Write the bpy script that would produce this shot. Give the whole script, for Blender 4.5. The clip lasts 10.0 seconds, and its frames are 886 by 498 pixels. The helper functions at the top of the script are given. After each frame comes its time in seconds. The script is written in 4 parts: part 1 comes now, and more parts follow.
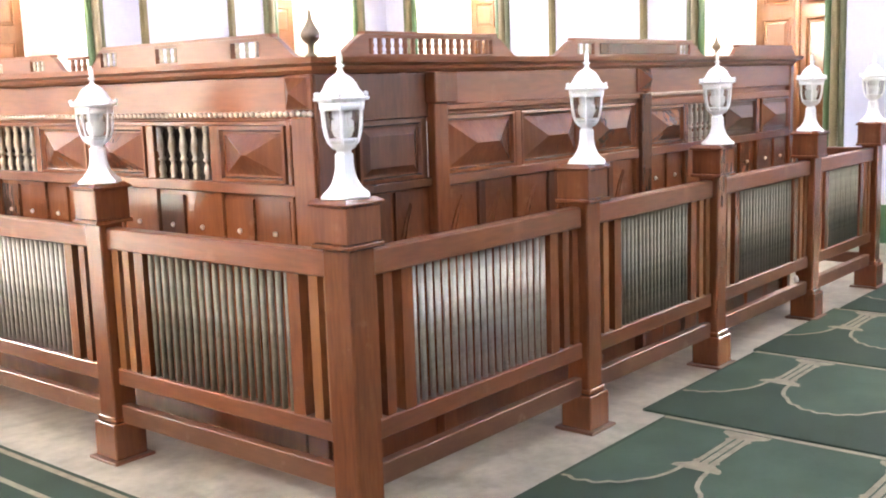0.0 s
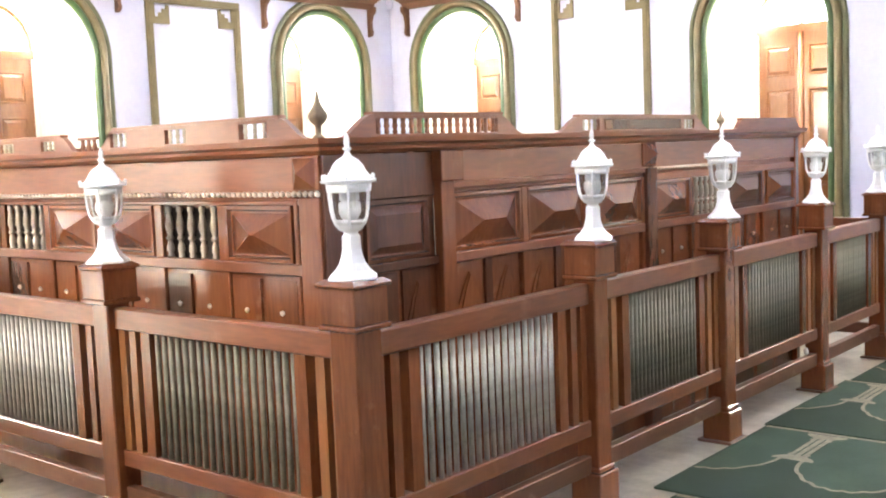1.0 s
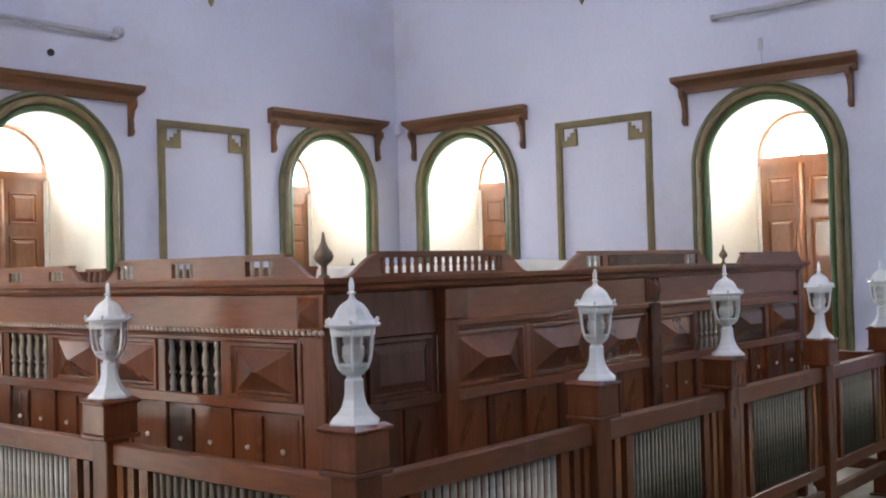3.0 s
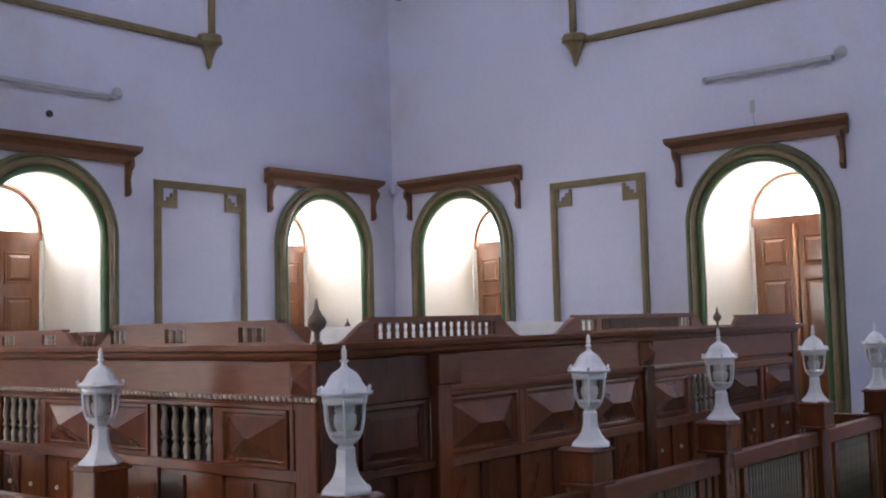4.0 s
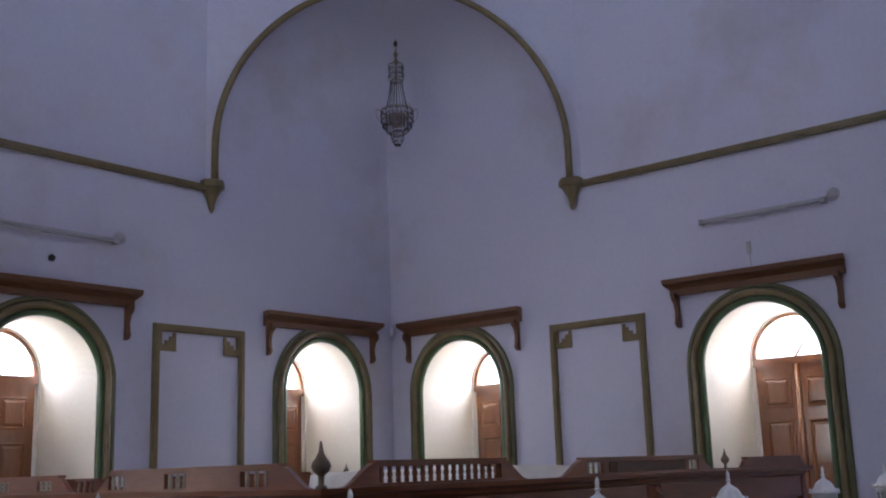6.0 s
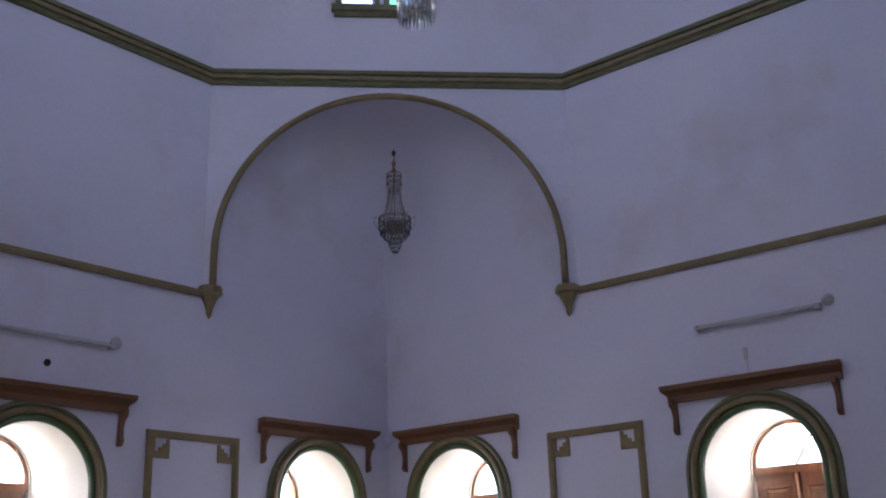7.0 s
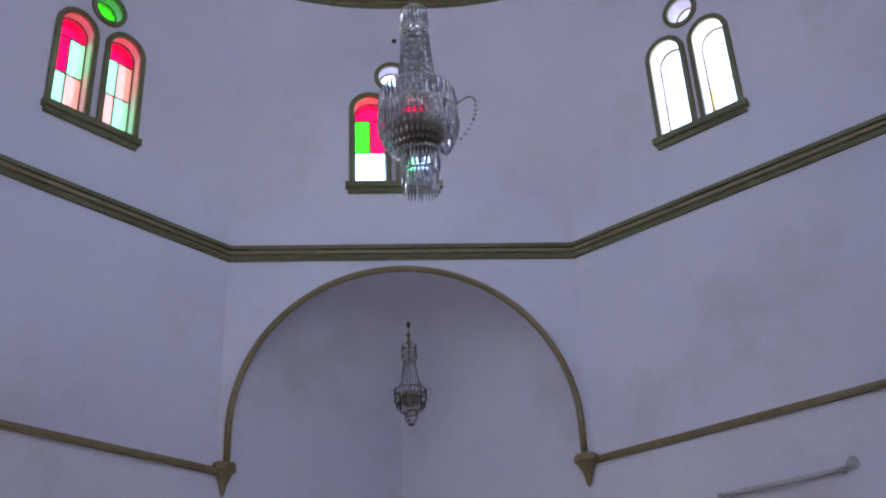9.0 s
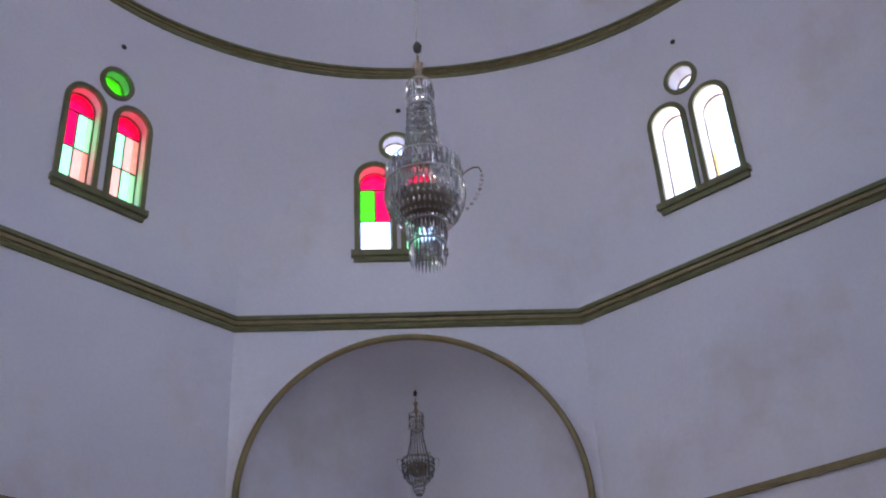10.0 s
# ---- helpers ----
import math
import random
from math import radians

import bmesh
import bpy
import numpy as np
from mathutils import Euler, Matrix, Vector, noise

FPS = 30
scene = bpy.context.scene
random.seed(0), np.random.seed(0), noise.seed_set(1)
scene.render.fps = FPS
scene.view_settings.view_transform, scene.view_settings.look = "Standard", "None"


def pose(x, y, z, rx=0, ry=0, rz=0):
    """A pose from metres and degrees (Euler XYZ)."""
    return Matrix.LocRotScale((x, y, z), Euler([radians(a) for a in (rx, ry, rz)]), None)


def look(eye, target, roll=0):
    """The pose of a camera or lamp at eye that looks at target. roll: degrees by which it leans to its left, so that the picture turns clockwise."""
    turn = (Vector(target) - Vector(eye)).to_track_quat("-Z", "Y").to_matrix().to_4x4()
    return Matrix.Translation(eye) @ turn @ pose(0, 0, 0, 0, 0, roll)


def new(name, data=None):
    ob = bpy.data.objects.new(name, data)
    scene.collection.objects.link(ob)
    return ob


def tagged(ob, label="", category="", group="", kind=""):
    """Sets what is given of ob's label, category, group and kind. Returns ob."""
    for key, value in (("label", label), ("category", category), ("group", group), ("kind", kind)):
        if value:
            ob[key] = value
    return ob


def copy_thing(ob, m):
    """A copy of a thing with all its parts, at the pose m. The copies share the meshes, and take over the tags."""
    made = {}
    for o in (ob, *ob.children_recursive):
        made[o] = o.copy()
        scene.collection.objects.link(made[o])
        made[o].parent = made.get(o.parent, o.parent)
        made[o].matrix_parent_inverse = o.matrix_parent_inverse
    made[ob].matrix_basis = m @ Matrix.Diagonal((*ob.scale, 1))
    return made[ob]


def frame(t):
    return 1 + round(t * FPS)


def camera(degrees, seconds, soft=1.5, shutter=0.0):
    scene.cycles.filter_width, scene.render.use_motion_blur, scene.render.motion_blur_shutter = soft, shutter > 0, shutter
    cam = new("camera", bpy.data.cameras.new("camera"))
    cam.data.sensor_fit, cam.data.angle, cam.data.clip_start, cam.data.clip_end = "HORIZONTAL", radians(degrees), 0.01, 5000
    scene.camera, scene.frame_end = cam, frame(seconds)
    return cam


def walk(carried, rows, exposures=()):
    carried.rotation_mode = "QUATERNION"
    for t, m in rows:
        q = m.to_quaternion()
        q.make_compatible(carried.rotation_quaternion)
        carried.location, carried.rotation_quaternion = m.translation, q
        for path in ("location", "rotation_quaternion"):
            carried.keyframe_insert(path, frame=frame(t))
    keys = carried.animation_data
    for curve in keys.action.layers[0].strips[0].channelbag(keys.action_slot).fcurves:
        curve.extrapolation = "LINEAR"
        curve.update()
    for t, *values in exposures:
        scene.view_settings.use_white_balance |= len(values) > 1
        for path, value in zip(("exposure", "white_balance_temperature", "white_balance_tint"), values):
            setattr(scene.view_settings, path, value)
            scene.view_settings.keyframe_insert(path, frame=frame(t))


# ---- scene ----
cam = camera(45.6, 10.0, soft=2.0)

PATH = [
    (0, (-4.755, -3.969, 1.545), (-3.241, -2.699, 1.237), -1.9),
    (0.5, (-4.749, -3.972, 1.561), (-3.229, -2.694, 1.319), -2.2),
    (1.2, (-4.747, -3.964, 1.603), (-3.23, -2.671, 1.442), -2.3),
    (1.5, (-4.755, -3.971, 1.617), (-3.244, -2.666, 1.488), -2.3),
    (2, (-4.761, -3.978, 1.647), (-3.25, -2.67, 1.582), -1.8),
    (2.5, (-4.752, -3.969, 1.666), (-3.231, -2.671, 1.653), -1.6),
    (4, (-4.756, -3.999, 1.731), (-3.228, -2.716, 1.871), -1.5),
    (4.5, (-4.766, -3.98, 1.712), (-3.233, -2.711, 1.917), -1.6),
    (5, (-4.762, -3.962, 1.721), (-3.236, -2.699, 1.995), -2.0),
    (6.5, (-4.781, -3.973, 1.719), (-3.285, -2.743, 2.219), -1.7),
    (7, (-4.781, -3.996, 1.649), (-3.308, -2.79, 2.262), -1.8),
    (7.5, (-4.773, -4.039, 1.591), (-3.332, -2.844, 2.294), -1.8),
    (8, (-4.74, -4.075, 1.561), (-3.332, -2.888, 2.341), -2.1),
    (8.5, (-4.731, -4.098, 1.568), (-3.348, -2.927, 2.412), -2.9),
    (9, (-4.73, -4.094, 1.591), (-3.374, -2.945, 2.509), -2.8),
    (9.5, (-4.741, -4.084, 1.614), (-3.406, -2.956, 2.585), -3.8),
    (10, (-4.765, -4.085, 1.625), (-3.454, -2.975, 2.65), -3.5),
]
walk(cam, [(t, look(*p)) for t, *p in PATH], [(0.0, 6.5, 7250, 11), (1.0, 6.38, 7250, 8), (1.5, 6.0, 7050, 7), (2.0, 5.58, 6950, 4), (2.5, 5.15, 6750, 5),
                 (4.0, 4.15, 6250, 15), (4.5, 4.0, 6150, 17), (5.0, 3.8, 6100, 18), (6.5, 3.3, 6100, 18), (7.5, 3.5, 6100, 20),
                 (8.0, 3.7, 6200, 18), (9.5, 3.88, 6500, 12), (10.0, 3.85, 6800, 11)])

# ---- light ----
world = bpy.data.worlds.new("sky")
scene.world = world
world.use_nodes = True
wn = world.node_tree.nodes
sky = wn.new("ShaderNodeTexSky")
sky.sky_type, sky.sun_disc = "NISHITA", False
sky.sun_elevation, sky.sun_rotation = radians(78), radians(200)
world.node_tree.links.new(sky.outputs[0], wn["Background"].inputs[0])
wn["Background"].inputs[1].default_value = 0.15
sun = new("sun", bpy.data.lights.new("sun", "SUN"))
sun.data.energy, sun.data.angle, sun.data.color = 3.0, radians(0.5), (1.0, 0.95, 0.88)
sun.matrix_world = look((0, 0, 30), (1.2, 3.2, 14))


def opening_light(m, w, h, watts, colour=(1.0, 0.97, 0.93)):
    """Daylight that enters by an opening."""
    la = bpy.data.lights.new("daylight", "AREA")
    la.shape, la.size, la.size_y, la.energy, la.color = "RECTANGLE", w, h, watts, colour
    ob = new("daylight", la)
    ob.matrix_world = m
    return ob


# ---- materials ----
def material(name, a, b=None, rough=0.5, scale=6.0, stretch=(1, 1, 1), metal=0.0, bump=0.1, fine=60.0,
             coat=0.0, spread=0.5, island=0.0, stain=None, stain_at=(0.6, 0.75), stain_scale=0.45):
    m = bpy.data.materials.new(name)
    m.use_nodes = True
    n, l = m.node_tree.nodes, m.node_tree.links
    p = n["Principled BSDF"]
    p.inputs["Roughness"].default_value, p.inputs["Metallic"].default_value = rough, metal
    p.inputs["Coat Weight"].default_value = coat
    p.inputs["Coat Roughness"].default_value = 0.24
    co = n.new("ShaderNodeTexCoord")
    mp = n.new("ShaderNodeMapping")
    mp.inputs["Scale"].default_value = stretch
    l.new(co.outputs["Object"], mp.inputs["Vector"])
    t1 = n.new("ShaderNodeTexNoise")
    t1.inputs["Scale"].default_value, t1.inputs["Detail"].default_value = scale, 6
    t2 = n.new("ShaderNodeTexNoise")
    t2.inputs["Scale"].default_value, t2.inputs["Detail"].default_value = fine, 3
    for t in (t1, t2):
        l.new(mp.outputs[0], t.inputs["Vector"])
    mix = n.new("ShaderNodeMath")
    mix.operation = "MULTIPLY_ADD"
    mix.inputs[1].default_value = 0.35
    l.new(t2.outputs[0], mix.inputs[0])
    half = n.new("ShaderNodeMath")
    half.operation = "MULTIPLY"
    half.inputs[1].default_value = 0.65
    l.new(t1.outputs[0], half.inputs[0])
    l.new(half.outputs[0], mix.inputs[2])
    ramp = n.new("ShaderNodeValToRGB")
    e = ramp.color_ramp.elements
    e[0].position, e[1].position = 0.5 - 0.35 * spread, 0.5 + 0.35 * spread
    e[0].color, e[1].color = (*a, 1), (*(b or a), 1)
    l.new(mix.outputs[0], ramp.inputs[0])
    out = ramp.outputs[0]
    if island:
        info = n.new("ShaderNodeObjectInfo")
        hsv = n.new("ShaderNodeHueSaturation")
        mr = n.new("ShaderNodeMapRange")
        mr.inputs[3].default_value, mr.inputs[4].default_value = 1 - island, 1 + island
        l.new(info.outputs["Random"], mr.inputs[0])
        l.new(mr.outputs[0], hsv.inputs["Value"])
        l.new(out, hsv.inputs["Color"])
        out = hsv.outputs[0]
    if stain:
        t3 = n.new("ShaderNodeTexNoise")
        t3.inputs["Scale"].default_value, t3.inputs["Detail"].default_value = stain_scale, 5
        t3.inputs["Roughness"].default_value = 0.65
        l.new(co.outputs["Object"], t3.inputs["Vector"])
        sr = n.new("ShaderNodeMapRange")
        sr.inputs[1].default_value, sr.inputs[2].default_value = stain_at
        sr.inputs[4].default_value = 0.6
        l.new(t3.outputs[0], sr.inputs[0])
        sm = n.new("ShaderNodeMix")
        sm.data_type = "RGBA"
        l.new(sr.outputs[0], sm.inputs[0])
        l.new(out, sm.inputs[6])
        sm.inputs[7].default_value = (*stain, 1)
        out = sm.outputs[2]
    l.new(out, p.inputs["Base Color"])
    if bump:
        bp = n.new("ShaderNodeBump")
        bp.inputs["Strength"].default_value, bp.inputs["Distance"].default_value = bump, 0.01
        l.new(mix.outputs[0], bp.inputs["Height"])
        l.new(bp.outputs[0], p.inputs["Normal"])
    return m


def clear(name, colour, rough=0.0, ior=1.45):
    m = bpy.data.materials.new(name)
    m.use_nodes = True
    p = m.node_tree.nodes["Principled BSDF"]
    p.inputs["Base Color"].default_value = (*colour, 1)
    p.inputs["Roughness"].default_value, p.inputs["IOR"].default_value = rough, ior
    p.inputs["Transmission Weight"].default_value = 1.0
    return m


def tinted(name, colour, gloss=0.06):
    """Thin stained pane: lets tinted daylight through."""
    m = bpy.data.materials.new(name)
    m.use_nodes = True
    n, l = m.node_tree.nodes, m.node_tree.links
    for x in list(n):
        if x.type == "BSDF_PRINCIPLED":
            n.remove(x)
    tr = n.new("ShaderNodeBsdfTransparent")
    tx = n.new("ShaderNodeTexNoise")
    tx.inputs["Scale"].default_value = 4.0
    rp = n.new("ShaderNodeValToRGB")
    rp.color_ramp.elements[0].color = (*[c * 0.75 for c in colour], 1)
    rp.color_ramp.elements[1].color = (*[min(1, c * 1.15 + 0.02) for c in colour], 1)
    l.new(tx.outputs[0], rp.inputs[0])
    l.new(rp.outputs[0], tr.inputs[0])
    gl = n.new("ShaderNodeBsdfGlossy")
    gl.inputs["Roughness"].default_value = 0.15
    mx = n.new("ShaderNodeMixShader")
    mx.inputs[0].default_value = gloss
    l.new(tr.outputs[0], mx.inputs[1])
    l.new(gl.outputs[0], mx.inputs[2])
    l.new(mx.outputs[0], n["Material Output"].inputs[0])
    return m


PLASTER = material("bluish_white_plaster", (0.565, 0.57, 0.70), (0.655, 0.66, 0.785), 0.8, 0.55, bump=0.10, fine=22,
                   stain=(0.47, 0.42, 0.44), stain_at=(0.54, 0.72))
CREAM = material("cream_plaster", (0.74, 0.71, 0.63), (0.82, 0.79, 0.71), 0.8, 0.8, bump=0.08, fine=30)
WOOD = material("polished_red_wood", (0.105, 0.030, 0.011), (0.235, 0.072, 0.026), 0.27, 5, (1, 1, 0.12), bump=0.05,
                fine=70, coat=0.55, island=0.10, stain=(0.33, 0.16, 0.09), stain_at=(0.60, 0.82), stain_scale=7.0)
WOOD_H = material("polished_red_wood_lengthwise", (0.110, 0.032, 0.012), (0.245, 0.076, 0.028), 0.32, 4, (0.15, 0.15, 1),
                  bump=0.05, fine=60, coat=0.55, island=0.08, stain=(0.33, 0.16, 0.09), stain_at=(0.60, 0.82),
                  stain_scale=6.0)
# darker tone of the wood; also carries the shade of the unlit corner bay
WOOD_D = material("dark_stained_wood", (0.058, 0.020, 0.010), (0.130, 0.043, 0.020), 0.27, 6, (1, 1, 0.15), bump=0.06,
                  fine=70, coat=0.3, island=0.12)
WOOD_O = material("orange_varnished_slat", (0.17, 0.062, 0.022), (0.32, 0.125, 0.045), 0.3, 6, (1, 1, 0.12), bump=0.05,
                  coat=0.35, island=0.22)
WOOD_F = material("scuffed_foot_wood", (0.085, 0.030, 0.014), (0.17, 0.066, 0.030), 0.45, 4, (0.2, 0.2, 1), bump=0.06, fine=60,
                  coat=0.15, island=0.1, stain=(0.36, 0.27, 0.20), stain_at=(0.62, 0.80), stain_scale=9.0)
CORNICE = material("brown_cornice_wood", (0.10, 0.042, 0.018), (0.18, 0.078, 0.034), 0.5, 4, (0.3, 0.3, 1), bump=0.08)
DOORWOOD = material("varnished_door_wood", (0.17, 0.062, 0.024), (0.29, 0.112, 0.043), 0.26, 4, (1, 1, 0.15), bump=0.05,
                    coat=0.4)
DOORWOOD.node_tree.nodes["Principled BSDF"].inputs["Coat Roughness"].default_value = 0.09
DOORWOOD.node_tree.nodes["Principled BSDF"].inputs["Coat Weight"].default_value = 0.8
OLIVE = material("olive_gold_paint", (0.15, 0.115, 0.052), (0.225, 0.178, 0.086), 0.42, 8, bump=0.08)
SKIRT = material("green_skirting_paint", (0.05, 0.14, 0.07), (0.08, 0.19, 0.10), 0.5, 8, bump=0.08)
GREEN = material("green_paint", (0.045, 0.095, 0.035), (0.078, 0.14, 0.055), 0.4, 8, bump=0.08)
DKOLIVE = material("dark_olive_paint", (0.10, 0.105, 0.055), (0.16, 0.16, 0.085), 0.55, 8, bump=0.08)
STEEL = material("dull_metal_tube", (0.28, 0.27, 0.235), (0.46, 0.44, 0.39), 0.38, 12, metal=0.45, bump=0.03)
# darker, duller olive version of the tube metal for some bays
OLIVE_TUBE = material("tarnished_metal_tube", (0.13, 0.12, 0.085), (0.24, 0.22, 0.165), 0.55, 12, metal=0.3, bump=0.04)
BRASS = material("brass_baluster", (0.27, 0.22, 0.165), (0.47, 0.41, 0.33), 0.32, 10, metal=0.6, bump=0.03)
BEAD = material("pale_bead_wood", (0.52, 0.40, 0.30), (0.68, 0.55, 0.44), 0.4, 10, bump=0.03)
LAMPWHITE = material("white_enamel", (0.76, 0.76, 0.77), (0.84, 0.84, 0.84), 0.35, 10, bump=0.03)
def crystal_glass(name, dark, light, rough):
    """Cut glass whose prisms differ from one another."""
    m = clear(name, light, rough, 1.52)
    n, l = m.node_tree.nodes, m.node_tree.links
    geo = n.new("ShaderNodeNewGeometry")
    rp = n.new("ShaderNodeValToRGB")
    rp.color_ramp.elements[0].color, rp.color_ramp.elements[1].color = (*dark, 1), (*light, 1)
    l.new(geo.outputs["Random Per Island"], rp.inputs[0])
    l.new(rp.outputs[0], n["Principled BSDF"].inputs["Base Color"])
    return m


DUSTY = crystal_glass("dusty_crystal", (0.24, 0.235, 0.23), (0.62, 0.61, 0.60), 0.25)
CRYSTAL = crystal_glass("crystal", (0.46, 0.46, 0.49), (1.0, 1.0, 1.0), 0.05)
CRYSTAL.node_tree.nodes["Principled BSDF"].inputs["Transmission Weight"].default_value = 0.88
MARBLE = material("beige_marble", (0.27, 0.245, 0.195), (0.50, 0.465, 0.385), 0.34, 3.4, bump=0.02, fine=14, spread=0.45,
                  stain=(0.17, 0.15, 0.115), stain_at=(0.50, 0.68), stain_scale=3.2)
CARPET = material("green_carpet", (0.028, 0.057, 0.037), (0.052, 0.093, 0.062), 0.95, 3, bump=0.5, fine=220)
CARPET_D = material("dark_green_carpet", (0.014, 0.033, 0.020), (0.028, 0.055, 0.036), 0.95, 3, bump=0.5, fine=220)
WEAVE = material("beige_woven_line", (0.19, 0.17, 0.12), (0.33, 0.295, 0.215), 0.95, 20, bump=0.5, fine=220)
CLOTH = material("pale_cloth", (0.62, 0.58, 0.52), (0.76, 0.72, 0.66), 0.9, 5, bump=0.3, fine=120)
IRON = material("dark_iron", (0.02, 0.02, 0.02), (0.05, 0.05, 0.05), 0.5, 20, metal=0.6)
FIXTURE = material("grey_fixture", (0.30, 0.30, 0.33), (0.42, 0.42, 0.45), 0.5, 12, bump=0.05)
# near-black, so the dimness inside the enclosure is held in the colour
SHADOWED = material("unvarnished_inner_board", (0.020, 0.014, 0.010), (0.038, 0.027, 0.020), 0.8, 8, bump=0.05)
BRONZE = material("aged_bronze", (0.12, 0.09, 0.065), (0.22, 0.165, 0.115), 0.4, 14, metal=0.5, bump=0.1)
PANE = {"red": tinted("ruby_pane", (0.95, 0.025, 0.17)), "green": tinted("green_pane", (0.20, 0.85, 0.08)),
        "mint": tinted("mint_pane", (0.55, 0.98, 0.50)), "pink": tinted("pink_pane", (0.99, 0.48, 0.36)),
        "white": tinted("clear_pane", (0.96, 0.97, 0.99)), "blue": tinted("blue_pane", (0.35, 0.38, 1.0)),
        "amber": tinted("amber_pane", (0.98, 0.72, 0.35))}
GLASS = tinted("lantern_glass", (0.90, 0.92, 0.91), 0.17)
GLASS.node_tree.nodes["Glossy BSDF"].inputs["Roughness"].default_value = 0.04


# ---- mesh tools ----
def part(name, bm, mat, parent=None, label="", smooth=False):
    bmesh.ops.recalc_face_normals(bm, faces=bm.faces[:])
    me = bpy.data.meshes.new(name)
    if smooth:
        for f in bm.faces:
            f.smooth = True
    bm.to_mesh(me)
    bm.free()
    me.materials.append(mat)
    ob = new(name, me)
    ob.parent = parent
    return tagged(ob, label)


def share(ob, parent, m, name=None):
    """Another piece on the same mesh."""
    o = new(name or ob.name.split(".")[0], ob.data)
    o.parent = parent
    o.matrix_basis = m
    return o


def empty(name, label, category, group="", m=None):
    ob = new(name)
    if m is not None:
        ob.matrix_basis = m
    return tagged(ob, label, category, group)


def box(bm, x0, x1, y0, y1, z0, z1, bevel=0.0, fn=None):
    vs = [bm.verts.new((x, y, z)) for x in (x0, x1) for y in (y0, y1) for z in (z0, z1)]
    fs = [bm.faces.new([vs[i] for i in q]) for q in
          ((0, 1, 3, 2), (4, 6, 7, 5), (0, 4, 5, 1), (2, 3, 7, 6), (0, 2, 6, 4), (1, 5, 7, 3))]
    if bevel:
        es = list({e for f in fs for e in f.edges})
        bmesh.ops.bevel(bm, geom=es, offset=bevel, segments=1, affect="EDGES")
    if fn:
        for v in vs:
            if v.is_valid:
                v.co = fn(v.co)
    return bm


def boxes(*bs, bevel=0.0):
    bm = bmesh.new()
    for b in bs:
        box(bm, *b, bevel=bevel)
    return bm


def lathe(bm, prof, seg=16, at=(0, 0, 0), square=0.0):
    """Turned body; prof holds (radius, height). square > 0 bends rings towards a square."""
    rings = []
    for r, z in prof:
        ring = []
        for i in range(seg):
            a = 2 * math.pi * (i + 0.5) / seg
            k = 1.0
            if square:
                k = (abs(math.cos(a)) ** 4 + abs(math.sin(a)) ** 4) ** (-0.25 * square)
            ring.append(bm.verts.new((at[0] + r * k * math.cos(a), at[1] + r * k * math.sin(a), at[2] + z)))
        rings.append(ring)
    for a, b in zip(rings, rings[1:]):
        for i in range(seg):
            j = (i + 1) % seg
            bm.faces.new((a[i], a[j], b[j], b[i]))
    bm.faces.new(rings[0][::-1])
    bm.faces.new(rings[-1])
    return bm


def prism(bm, outline, place, d0, d1):
    """Outline of (u, z) pushed from depth d0 to d1; place(u, d, z) gives the point."""
    f = [bm.verts.new(place(u, d0, z)) for u, z in outline]
    b = [bm.verts.new(place(u, d1, z)) for u, z in outline]
    bm.faces.new(f)
    bm.faces.new(b[::-1])
    for i in range(len(f)):
        j = (i + 1) % len(f)
        bm.faces.new((f[i], b[i], b[j], f[j]))
    return bm


def sweep(bm, pts, r, seg=8, closed=False):
    """Round bar along points."""
    n = len(pts)
    rings = []
    for i, p in enumerate(pts):
        p = Vector(p)
        a = Vector(pts[(i - 1) % n] if closed or i else pts[0])
        b = Vector(pts[(i + 1) % n] if closed or i < n - 1 else pts[-1])
        t = (b - a).normalized()
        s = t.cross(Vector((0, 0, 1)))
        s = s.normalized() if s.length > 1e-3 else Vector((1, 0, 0))
        q = s.cross(t)
        rings.append([bm.verts.new(p + r * (math.cos(2 * math.pi * k / seg) * s + math.sin(2 * math.pi * k / seg) * q))
                      for k in range(seg)])
    for i in range(n if closed else n - 1):
        a, b = rings[i], rings[(i + 1) % n]
        for k in range(seg):
            j = (k + 1) % seg
            bm.faces.new((a[k], a[j], b[j], b[k]))
    if not closed:
        bm.faces.new(rings[0][::-1])
        bm.faces.new(rings[-1])
    return bm


def arc(c, z, r, n=24, a0=0.0, a1=180.0):
    return [(c + r * math.cos(radians(a0 + (a1 - a0) * i / n)), z + r * math.sin(radians(a0 + (a1 - a0) * i / n)))
            for i in range(n + 1)]


# ---- the hall: a square with an octagon and a round drum above ----
L = 5.0
HALF = L * math.tan(radians(22.5))
ARCHES_OF = {"north": (3.81, 0.26, -3.4), "east": (3.91, 0.18, -3.6), "south": (3.87, 0.17, -3.53),
             "west": (3.87, 0.17, -3.53)}
AH, SPRING = 0.588, 2.622
SIDES = {"north": lambda u, d, z: (u, L + d, z), "east": lambda u, d, z: (L + d, u, z),
         "south": lambda u, d, z: (u, -L - d, z), "west": lambda u, d, z: (-L - d, u, z)}
TOP = 7.44

bm = bmesh.new()
box(bm, -7.5, 7.5, -7.5, 7.5, -0.3, 0.0)
tagged(part("floor", bm, MARBLE), "beige polished marble floor with cloudy veins", "floor", kind="structure")
bm = bmesh.new()
box(bm, -400, 400, -400, 400, -0.5, -0.32)
tagged(part("ground", bm, material("dry_ground", (0.30, 0.25, 0.18), (0.42, 0.36, 0.27), 0.9, 0.5)),
       "dry pale earth outside the hall", "ground", kind="structure")


